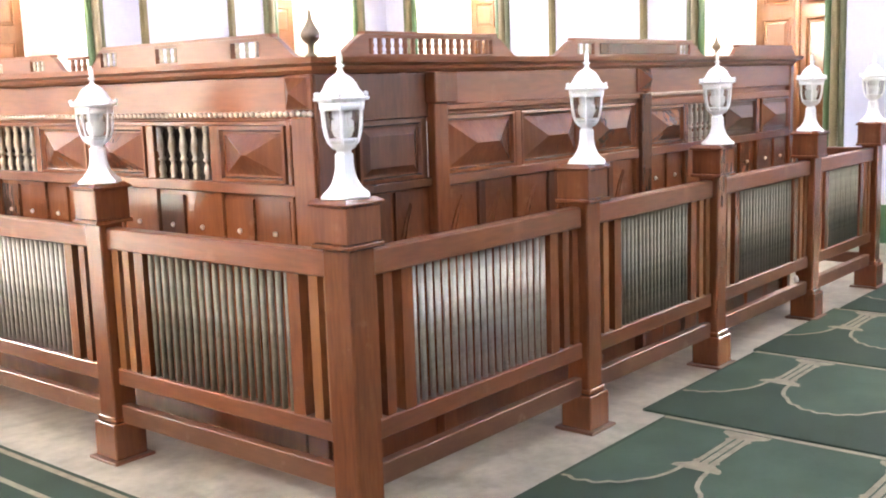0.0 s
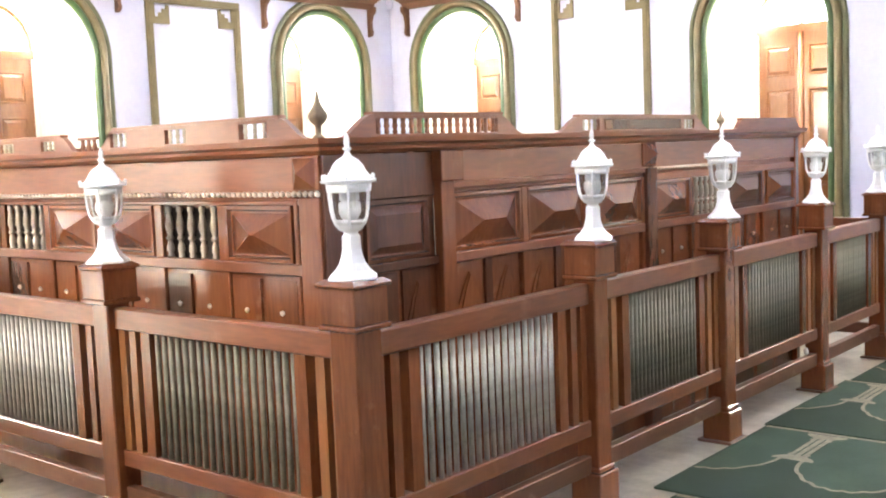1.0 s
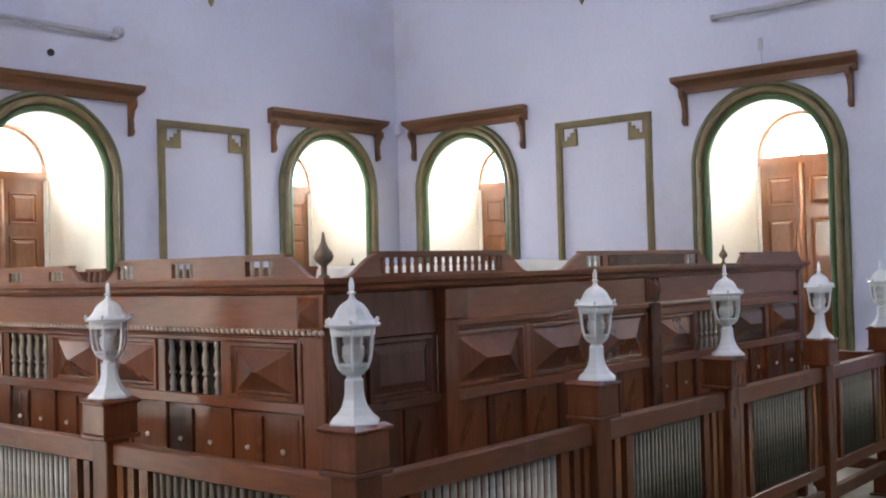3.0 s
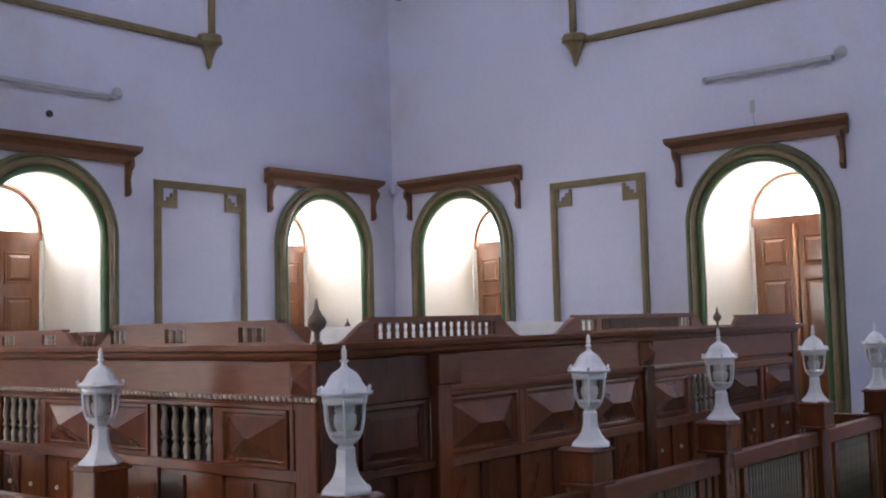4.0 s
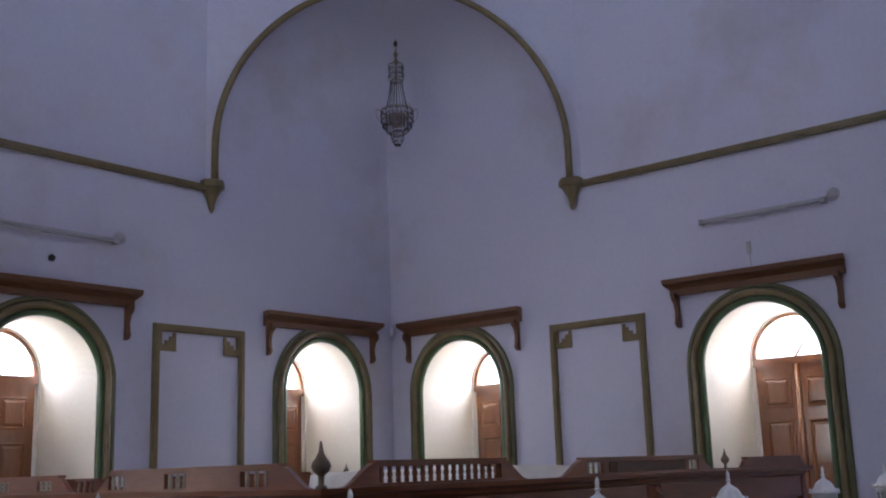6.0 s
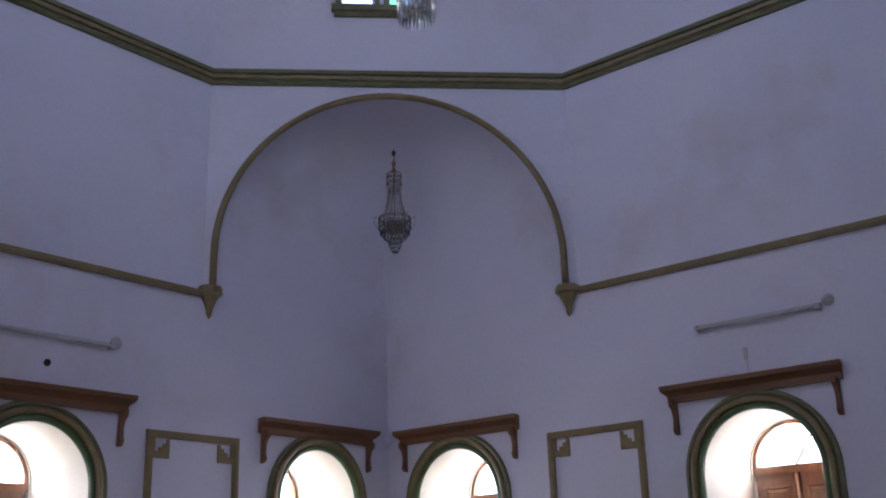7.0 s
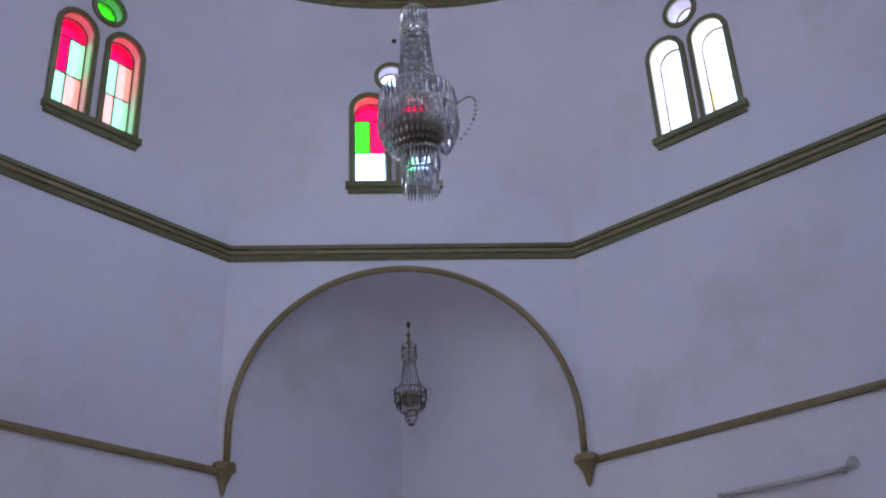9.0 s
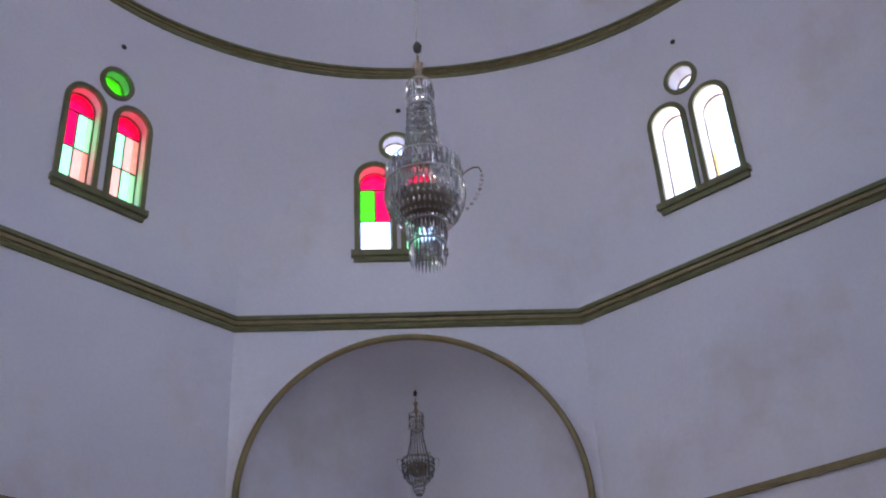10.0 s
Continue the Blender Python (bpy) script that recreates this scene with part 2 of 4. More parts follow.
def wall_outline(side, u0, u1, top, h, spring):
    pts = [(u0, 0.0)]
    for c in sorted(ARCHES_OF[side]):
        pts += [(c - h, 0.0)] + arc(c, spring, h, 28, 180, 0) + [(c + h, 0.0)]
    return pts + [(u1, 0.0), (u1, top), (u0, top)]


def splay_wall(bm, front, back, place, d0, d1):
    """Wall between two outlines, so that the reveals narrow towards the doors."""
    f = [bm.verts.new(place(u, d0, z)) for u, z in front]
    b = [bm.verts.new(place(u, d1, z)) for u, z in back]
    bm.faces.new(f)
    bm.faces.new(b[::-1])
    for i in range(len(f)):
        j = (i + 1) % len(f)
        bm.faces.new((f[i], b[i], b[j], f[j]))


for side, place in SIDES.items():
    bm = bmesh.new()
    e = 5.0 if side in ("north", "south") else 5.95
    splay_wall(bm, wall_outline(side, -e, e, TOP, AH, SPRING), wall_outline(side, -e, e, TOP, 0.465, 2.735), place, 0.0, 0.8)
    w = part("wall_" + side, bm, PLASTER)
    w.data.materials.append(CREAM)
    for f in w.data.polygons:
        if len(f.vertices) == 4 and f.center.z < 3.4 and max(abs(f.center.x), abs(f.center.y)) < 5.6:
            f.material_index = 1
    tagged(w, "white plastered wall with three deep arched doorways", "wall", kind="structure")
    bm = bmesh.new()
    prism(bm, wall_outline(side, -e, e, TOP, 0.45, 2.74), place, 0.804, 0.95)
    tagged(part("wall_" + side + "_outer", bm, CREAM), "white plastered outer wall round the doors", "wall",
           kind="structure")
    # painted dado
    bm = bmesh.new()
    edges = [-5.0] + [x for c in sorted(ARCHES_OF[side]) for x in (c - 0.80, c + 0.80)] + [4.98]
    for a, b in zip(edges[::2], edges[1::2]):
        if b > a:
            prism(bm, [(a, 0), (b, 0), (b, 0.35), (a, 0.35)], place, -0.012, 0.004)
    tagged(part("baseboard_" + side, bm, SKIRT), "green painted skirting along the wall", "skirting", kind="structure")

# arch trims, cornices, panels, doors
for side, place in SIDES.items():
    near = side in ("south", "west")
    for c in ARCHES_OF[side]:
        bm = bmesh.new()
        def band(r0, r1, d, bm=bm, cc=c, place=place):
            o = [(cc + r1, 0.0)] + arc(cc, SPRING, r1, 30) + [(cc - r1, 0.0)]
            i = [(cc - r0, 0.0)] + arc(cc, SPRING, r0, 30, 180, 0) + [(cc + r0, 0.0)]
            steps = ((0.0, -0.002), (0.0, d * 0.55), (0.18, d * 0.88), (0.5, d), (0.82, d * 0.88), (1.0, d * 0.55), (1.0, -0.002))
            rows = [[bm.verts.new(place(p[0] + (q[0] - p[0]) * f, -h, p[1] + (q[1] - p[1]) * f)) for p, q in zip(o, i[::-1])]
                    for f, h in steps]
            for r0, r1 in zip(rows, rows[1:]):
                for k in range(len(o) - 1):
                    bm.faces.new((r0[k], r0[k + 1], r1[k + 1], r1[k]))
        band(AH + 0.004, AH + 0.064, 0.045)
        trim = tagged(new("arch_trim"), "olive and green moulded surround of an arched doorway", "trim",
                      "arch surrounds", "structure")
        part("inner_moulding", bm, GREEN, trim, "green inner moulding")
        bm = bmesh.new()
        band(AH + 0.066, AH + 0.138, 0.07, bm)
        part("middle_moulding", bm, OLIVE, trim, "olive gold raised moulding")
        bm = bmesh.new()
        band(AH + 0.140, AH + 0.192, 0.045, bm)
        part("outer_moulding", bm, DKOLIVE, trim, "dark olive outer moulding")
        if near:
            continue
        # wooden cornice with two brackets
        cor = empty("wooden_cornice", "carved brown wooden cornice shelf above an arched doorway", "cornice",
                    "cornices over the doorways")
        prof = [(0.0, 3.335), (-0.05, 3.335), (-0.055, 3.40), (-0.10, 3.44), (-0.14, 3.455), (-0.15, 3.50), (0.0, 3.50)]
        bm = bmesh.new()
        hw = 0.93
        up = 0.04 if abs(c) < 1 else 0.0
        shift = {("north", 0.26): 0.05, ("north", 3.81): -0.025, ("east", 3.91): -0.045}.get((side, c), 0.0)
        ends = [[bm.verts.new(place(c + shift + s * (hw if d < -0.09 else hw - 0.04), d + 0.001, z + up)) for d, z in prof]
                for s in (-1, 1)]
        bm.faces.new(ends[0])
        bm.faces.new(ends[1][::-1])
        for k in range(len(prof)):
            j = (k + 1) % len(prof)
            bm.faces.new((ends[0][k], ends[0][j], ends[1][j], ends[1][k]))
        part("shelf", bm, CORNICE, cor)
        br = [(0.0, 3.36), (-0.12, 3.36), (-0.12, 3.30), (-0.075, 3.26), (-0.05, 3.18), (-0.055, 3.10), (-0.07, 3.06),
              (-0.045, 3.02), (0.0, 3.01)]
        for s in (-1, 1):
            bm = bmesh.new()
            uu = c + shift + s * 0.83
            f = [[bm.verts.new(place(uu + k, d + 0.001, z + up)) for d, z in br] for k in (-0.021, 0.021)]
            bm.faces.new(f[0])
            bm.faces.new(f[1][::-1])
            for k in range(len(br)):
                j = (k + 1) % len(br)
                bm.faces.new((f[0][k], f[0][j], f[1][j], f[1][k]))
            part("bracket", bm, CORNICE, cor)
    if near:
        continue
    # moulded wall panels with stepped corner ornaments
    for c0, c1 in ((1.453, 2.617) if side == "north" else (1.403, 2.593), (-2.29, -1.08)):
        pan = tagged(new("wall_panel"), "olive painted rectangular moulding with stepped corners on the wall",
                     "wall panel", "wall panels", "structure")
        z0, z1, wd = 0.95, 3.25, 0.075
        for nm, q in (("side_strip", (c0, c0 + wd, z0, z1 - wd)), ("side_strip", (c1 - wd, c1, z0, z1 - wd)),
                      ("top_strip", (c0, c1, z1 - wd, z1)), ("bottom_strip", (c0, c1, z0 - wd, z0))):
            bm = bmesh.new()
            prism(bm, [(q[0], q[2]), (q[1], q[2]), (q[1], q[3]), (q[0], q[3])], place, -0.028, 0.002)
            m = (q[0] + 0.02, q[1] - 0.02, q[2] + 0.02, q[3] - 0.02)
            prism(bm, [(m[0], m[2]), (m[1], m[2]), (m[1], m[3]), (m[0], m[3])], place, -0.038, -0.027)
            part(nm, bm, OLIVE, pan)
        for s, x in ((1, c0 + wd), (-1, c1 - wd)):
            t = z1 - wd
            bm = bmesh.new()
            prism(bm, [(x, t), (x, t - 0.20), (x + s * 0.20, t - 0.20), (x + s * 0.20, t - 0.01), (x + s * 0.165, t - 0.01),
                       (x + s * 0.165, t - 0.05), (x + s * 0.12, t - 0.05), (x + s * 0.12, t - 0.09),
                       (x + s * 0.075, t - 0.09), (x + s * 0.075, t - 0.13), (x + s * 0.03, t - 0.13), (x + s * 0.03, t)],
                  place, -0.02, 0.002)
            part("corner_ornament", bm, OLIVE, pan)


def door_set(hall, c, tag, ajar=False):
    place = hall
    door = tagged(new("door_" + str(tag)), "open varnished wooden double door under a fanlight" if ajar else
                  "closed varnished wooden double door with raised panels under a fanlight",
                  "door", "doors of the hall", "structure")
    for s in (-1, 1):
        a, b = sorted((c + s * 0.004, c + s * 0.44))
        if ajar:
            def place(u, d, z, h=c + s * 0.44, s=s):
                return hall(h + s * (d - 0.90), 0.93 + abs(h - u), z)
        bm = bmesh.new()
        prism(bm, [(a, 0.02), (b, 0.02), (b, 2.66), (a, 2.66)], place, 0.86, 0.90)
        leaf = part("leaf", bm, DOORWOOD, door)
        for z0, z1 in ((0.15, 0.75), (0.87, 1.17), (1.29, 2.10), (2.22, 2.54)):
            bm = bmesh.new()
            u0, u1 = a + 0.07, b - 0.07
            ring = [[bm.verts.new(place(u, d, z)) for u, z in ((u0 + k, z0 + k), (u1 - k, z0 + k), (u1 - k, z1 - k),
                                                               (u0 + k, z1 - k))]
                    for k, d in ((0, 0.861), (0.0, 0.845), (0.02, 0.842), (0.03, 0.853), (0.06, 0.838))]
            for r0, r1 in zip(ring, ring[1:]):
                for k in range(4):
                    bm.faces.new((r0[k], r0[(k + 1) % 4], r1[(k + 1) % 4], r1[k]))
            bm.faces.new(ring[-1])
            part("raised_panel", bm, DOORWOOD, leaf)
    place = hall
    if not ajar:
        bm = bmesh.new()
        sweep(bm, [place(c, 0.852, z) for z in (0.02, 2.66)], 0.032, 12)
        part("meeting_strip", bm, DOORWOOD, door, "", True)
    bm = bmesh.new()
    prism(bm, [(c - 0.448, 2.66), (c + 0.448, 2.66), (c + 0.448, 2.74), (c - 0.448, 2.74)], place, 0.82, 0.93)
    part("transom", bm, DOORWOOD, door)
    bm = bmesh.new()
    o, i = arc(c, 2.742, 0.448, 24), arc(c, 2.742, 0.405, 24)
    fr = [[bm.verts.new(place(u, d, z)) for u, z in q] for q, d in ((o, 0.83), (i, 0.83), (i, 0.92), (o, 0.92))]
    for k in range(24):
        for r0, r1 in zip(fr, fr[1:] + fr[:1]):
            bm.faces.new((r0[k], r0[k + 1], r1[k + 1], r1[k]))
    part("fanlight_frame", bm, DOORWOOD, door)
    for ang in (125,):
        bm = bmesh.new()
        ca, sa = math.cos(radians(ang)), math.sin(radians(ang))
        n = (-sa * 0.009, ca * 0.009)
        prism(bm, [(c + n[0], 2.742 + n[1]), (c - n[0], 2.742 - n[1]), (c + ca * 0.41 - n[0], 2.742 + sa * 0.41 - n[1]),
                   (c + ca * 0.41 + n[0], 2.742 + sa * 0.41 + n[1])], place, 0.86, 0.885)
        part("fanlight_bar", bm, DOORWOOD, door)
    bm = bmesh.new()
    bm.faces.new([bm.verts.new(place(u, 0.875, z)) for u, z in arc(c, 2.742, 0.41, 24)])
    g = part("fanlight_pane", bm, PANE["white"], door, "clear glass fanlight")
    g.visible_shadow = False


k = 0
for side in ("north", "east", "south", "west"):
    for c in ARCHES_OF[side]:
        k += 1
        door_set(SIDES[side], c, k, side == "west" and c > 3)

# daylight by the fanlights of the doors
FAN = 4.0
WATTS = {"north": (FAN, 2.8, FAN), "east": (FAN, FAN, FAN), "south": (0.3, 0.3, 0.3), "west": (3.6, 3.6, 0.5)}
for side in WATTS:
    for c, watts in zip(ARCHES_OF[side], WATTS[side]):
        if side == "west" and c > 3:
            opening_light(look(SIDES[side](c, 0.98, 1.5), SIDES[side](c, 0, 1.48)), 0.86, 2.9, watts)
        else:
            opening_light(look(SIDES[side](c, 1.02, 2.98), SIDES[side](c, 0, 2.5)), 0.80, 0.40, watts)

# squinch hoods across the corners
AR, AC, AZ, CH = 1.938, 0.018, 5.20, (L - HALF) / math.sqrt(2)
MID = (L + HALF) / math.sqrt(2)


def corner_place(k):
    a = radians(45 + 90 * k)
    n = Vector((math.cos(a), math.sin(a), 0))
    t = Vector((-math.sin(a), math.cos(a), 0))
    return lambda s, d, z: n * (MID + d) + t * s + Vector((0, 0, z))


for k in range(4):
    place = corner_place(k)
    bm = bmesh.new()
    rows = []
    for i in range(25):
        h = AR * math.sin(radians(90 * i / 24))
        w = max(AR * math.cos(radians(90 * i / 24)), 0.002)
        n = 1 + 0.75 * (h / AR) ** 2
        row = []
        for j in range(33):
            a = math.pi * j / 32
            c, s = math.cos(a), math.sin(a)
            x = math.copysign(abs(c) ** (2 / n), c) * w * CH / AR
            y = abs(s) ** (2 / n) * w * CH / AR
            row.append(bm.verts.new(place(x, y - 0.004, AZ + h)))
        rows.append(row)
    for a, b in zip(rows, rows[1:]):
        for j in range(32):
            bm.faces.new((a[j], a[j + 1], b[j + 1], b[j]))
    bmesh.ops.remove_doubles(bm, verts=bm.verts[:], dist=0.0005)
    tagged(part("squinch_hood_%d" % (k + 1), bm, PLASTER, smooth=True),
           "white plastered concave hood across a corner of the hall", "squinch", "corner squinches", "structure")
    bm = bmesh.new()
    low, high = ([bm.verts.new(place(s, d, z)) for s, d in ((-3.4, -0.02), (3.4, -0.02), (3.4, 0.8), (0, 4.2), (-3.4, 0.8))]
                 for z in (7.47, 7.6))
    bm.faces.new(low[::-1])
    bm.faces.new(high)
    for i in range(5):
        bm.faces.new((low[i], low[(i + 1) % 5], high[(i + 1) % 5], high[i]))
    tagged(part("corner_roof_%d" % (k + 1), bm, PLASTER), "flat plastered roof over a corner of the hall", "roof",
           "corner roofs", "structure")
    bm = bmesh.new()
    out = [(CH + 0.05, TOP), (-CH - 0.05, TOP), (-CH - 0.05, 4.7), (AC - AR, 4.7)] + arc(AC, AZ, AR, 40, 180, 0) + \
          [(AC + AR, 4.7), (CH + 0.05, 4.7)]
    prism(bm, out, place, 0.0, 0.05)
    tagged(part("squinch_arch_%d" % (k + 1), bm, PLASTER), "white plastered wall above a corner arch", "wall",
           "corner squinches", "structure")
    bm = bmesh.new()
    pts = [place(AC - AR - 0.01, -0.02, 4.86)] + [place(u, -0.02, z) for u, z in arc(AC, AZ, AR + 0.01, 48, 180, 0)] + \
          [place(AC + AR + 0.01, -0.02, 4.86)]
    sweep(bm, pts, 0.04, 8)
    tagged(part("arch_moulding_%d" % (k + 1), bm, OLIVE, smooth=True), "olive gold round moulding along the corner arch",
           "moulding", "arch mouldings", "structure")
    for s in (-1, 1):
        b = empty("moulding_bracket", "olive carved corbel where wall and arch mouldings meet", "corbel",
                  "moulding corbels")
        bm = bmesh.new()
        p = place(CH - 0.07 if s > 0 else 0.115 - CH, 0.03, 0)
        lathe(bm, [(0.13, 4.85), (0.145, 4.83), (0.145, 4.77), (0.11, 4.745), (0.075, 4.69), (0.045, 4.62), (0.032, 4.57), (0.034, 4.55),
                   (0.02, 4.52), (0.008, 4.495)][::-1], 8, (p.x, p.y, 0))
        part("corbel", bm, OLIVE, b)

# straight mouldings on the side walls
for side, place in SIDES.items():
    bm = bmesh.new()
    e, z = HALF + 0.04, 4.725 if side == "north" else 4.745
    prism(bm, [(-e, z), (e, z), (e, z + 0.07), (-e, z + 0.07)], place, -0.05, 0.002)
    prism(bm, [(-e, z + 0.02), (e, z + 0.02), (e, z + 0.05), (-e, z + 0.05)], place, -0.065, -0.049)
    tagged(part("trim_" + side, bm, OLIVE), "olive gold horizontal moulding on the wall", "moulding", kind="structure")


def ring_sweep(name, prof, corner, mat, label, n=8, turn=22.5):
    """Profile of (radial inset, height) carried round an n-sided ring of the given circumradius."""
    bm = bmesh.new()
    rings = []
    for i in range(n):
        a = radians(turn + 360 / n * i)
        rings.append([bm.verts.new(((corner - d / math.cos(math.pi / n)) * math.cos(a),
                                    (corner - d / math.cos(math.pi / n)) * math.sin(a), z)) for d, z in prof])
    for i in range(n):
        a, b = rings[i], rings[(i + 1) % n]
        for k in range(len(prof) - 1):
            bm.faces.new((a[k], b[k], b[k + 1], a[k + 1]))
    return tagged(part(name, bm, mat), label, "moulding", kind="structure")


RC = L / math.cos(radians(22.5))
ring_sweep("trim_octagon_lower", [(-0.05, 7.27), (0.03, 7.27), (0.05, 7.30), (0.035, 7.335)], RC, DKOLIVE,
           "dark olive lower moulding round the octagon")
ring_sweep("trim_octagon_middle", [(0.035, 7.335), (0.065, 7.34), (0.07, 7.375), (0.055, 7.39)], RC, OLIVE,
           "olive gold middle moulding round the octagon")
ring_sweep("trim_octagon_upper", [(0.055, 7.39), (0.09, 7.395), (0.10, 7.435), (0.07, 7.455), (-0.05, 7.46)], RC, DKOLIVE,
           "dark olive upper moulding round the octagon")

# drum: eight faces that turn round towards the top, each with a pair of stained lights
RING = 11.155


def drum_radius(th, z):
    k = min(max((z - 7.5) / (RING - 7.5), 0), 1)
    top = RC - (RC - 5.10) * min(k * 1.3, 1) - 0.09 * max(0, k - 0.83) / 0.17
    r = L / math.cos(th)
    return r if r < top - 0.02 else min(r, top)


WW, WZ0, WZ1 = 0.78, 8.0, 10.3
for k in range(8):
    a0 = radians(45 * k)
    n, t = Vector((math.cos(a0), math.sin(a0), 0)), Vector((math.sin(a0), -math.cos(a0), 0))
    off = {0: -0.17, 1: -0.09, 2: 0.12}.get(k, 0.0)
    # half spacing of the lights, place of the roundel and of the vent above it
    sp, ro, rz = (0.31, off + 0.04, 9.915) if k == 2 else (0.29, off, 9.95)
    vx, vz = {2: (0.03, 10.52), 1: (0.05, 10.55)}.get(k, (0.0, 10.55))
    # t points to the viewer's right when the face is seen from inside
    def put(s, d, z, n=n, t=t):
        return n * (L + d) + t * s + Vector((0, 0, z))
    bm = bmesh.new()
    us = [-22.5 + 45 * i / 30 for i in range(31)]
    s_list = [L * math.tan(radians(x)) for x in us]
    lo = min(range(31), key=lambda i: abs(s_list[i] - (off - WW)))
    hi = min(range(31), key=lambda i: abs(s_list[i] - (off + WW)))
    s_list[lo], s_list[hi] = off - WW, off + WW
    zs = [7.42, 7.7, WZ0, 8.6, 9.2, 9.8, WZ1, 10.6, 10.8, RING + 0.02]
    grid = []
    for z in zs:
        row = []
        for s in s_list:
            th = math.atan(s / L)
            r = drum_radius(th, z)
            row.append(bm.verts.new((n * math.cos(th) + t * math.sin(th)) * r + Vector((0, 0, z))))
        grid.append(row)
    for i in range(len(zs) - 1):
        for j in range(30):
            if WZ0 - 0.01 < zs[i] < WZ1 - 0.01 and lo <= j < hi:
                continue
            bm.faces.new((grid[i][j], grid[i][j + 1], grid[i + 1][j + 1], grid[i + 1][j]))
    bmesh.ops.recalc_face_normals(bm, faces=bm.faces[:])
    dw = part("drum_wall_%d" % (k + 1), bm, PLASTER, smooth=True)
    tagged(dw, "white plastered drum wall under the dome", "wall", "drum walls", "structure")
    # flat field with the three openings
    bm = bmesh.new()
    m = 0.03
    loops = [[(off - WW - m, WZ0 - m), (off + WW + m, WZ0 - m), (off + WW + m, WZ1 + m), (off - WW - m, WZ1 + m)]]
    for c in (off - sp, off + sp):
        loops.append([(c - 0.2, 8.32), (c + 0.2, 8.32)] + arc(c, 9.43, 0.2, 16)[0:] )
    loops.append(arc(ro, rz, 0.17, 24, 0, 345))
    for d in (-0.0045, 0.28):
        es = []
        for lp in loops:
            q = []
            for u, z in lp:
                if not q or (Vector((u, z)) - Vector((q[-1]))).length > 1e-4:
                    q.append((u, z))
            vs = [bm.verts.new(put(u, d + 0.0005, z)) for u, z in q]
            es += [bm.edges.new((vs[i], vs[(i + 1) % len(vs)])) for i in range(len(vs))]
        bmesh.ops.triangle_fill(bm, use_beauty=True, use_dissolve=False, edges=es)
    for lp in loops[1:]:
        f = [bm.verts.new(put(u, -0.004, z)) for u, z in lp]
        b = [bm.verts.new(put(u, 0.2805, z)) for u, z in lp]
        for i in range(len(lp)):
            j = (i + 1) % len(lp)
            bm.faces.new((f[i], f[j], b[j], b[i]))
    part("window_field", bm, PLASTER, dw)
    win = tagged(new("window_%d" % (k + 1)), {2: "stained glass twin window with red, green and mint panes",
                 1: "stained glass twin window with red, green and clear panes"}.get(
                 k, "twin arched window with clear panes and a roundel"), "window", "drum windows", "structure")
    bm = bmesh.new()
    prism(bm, [(off - 0.60, 8.25), (off + 0.60, 8.25), (off + 0.60, 8.33), (off - 0.60, 8.33)], put, -0.09, 0.002)
    prism(bm, [(off - 0.57, 8.19), (off + 0.57, 8.19), (off + 0.57, 8.25), (off - 0.57, 8.25)], put, -0.05, 0.002)
    part("window_sill", bm, DKOLIVE, win)
    frames = []
    for c in (off - sp, off + sp):
        o = [(c + 0.265, 8.33)] + arc(c, 9.43, 0.265, 18) + [(c - 0.265, 8.33)]
        i = [(c + 0.2, 8.33)] + arc(c, 9.43, 0.2, 18) + [(c - 0.2, 8.33)]
        frames.append((o, i))
    frames.append((arc(ro, rz, 0.225, 28, 0, 360), arc(ro, rz, 0.17, 28, 0, 360)))
    for o, i in frames:
        bm = bmesh.new()
        fr = [[bm.verts.new(put(u, d, z)) for u, z in q] for q, d in ((o, 0.002), (o, -0.04), (i, -0.04), (i, 0.002))]
        for r0, r1 in zip(fr, fr[1:]):
            for j in range(len(o) - 1):
                bm.faces.new((r0[j], r0[j + 1], r1[j + 1], r1[j]))
        part("window_frame", bm, DKOLIVE, win)
    deep = {2: 0.13, 1: 0.16}.get(k, 0.225)
    rims = [([(c + 0.2, 8.33)] + arc(c, 9.43, 0.2, 18) + [(c - 0.2, 8.33)], [(c + 0.184, 8.33)] + arc(c, 9.43, 0.184, 18) + [(c - 0.184, 8.33)])
            for c in (off - sp, off + sp)] + [(arc(ro, rz, 0.17, 28, 0, 360), arc(ro, rz, 0.155, 28, 0, 360))]
    for o, i in rims:
        bm = bmesh.new()
        fr = [[bm.verts.new(put(u, d, z)) for u, z in q] for q, d in ((o, deep - 0.025), (i, deep - 0.025), (i, deep - 0.001), (o, deep - 0.001))]
        for r0, r1 in zip(fr, fr[1:]):
            for j in range(len(o) - 1):
                bm.faces.new((r0[j], r0[j + 1], r1[j + 1], r1[j]))
        part("inner_frame", bm, BRONZE, win)
    pal = {2: (("red", "red", "mint", "mint", "pink"), ("red", "mint", "pink", "pink", "mint"), "green"),
           1: (("red", "green", "red", "white", "white"), ("red", "green", "red", "mint", "white"), "white")}.get(
        k, (("white",) * 5, ("white",) * 5, "white"))
    for c, cols in zip((off - sp, off + sp), pal[:2]):
        for q, (u0, u1, z0, z1) in zip(cols[1:], ((c - 0.2, c - 0.003, 8.885, 9.36), (c + 0.003, c + 0.2, 8.885, 9.36),
                                                  (c - 0.2, c - 0.003, 8.33, 8.875), (c + 0.003, c + 0.2, 8.33, 8.875))):
            bm = bmesh.new()
            prism(bm, [(u0, z0), (u1, z0), (u1, z1), (u0, z1)], put, deep, deep + 0.003)
            part("pane", bm, PANE[q], win)
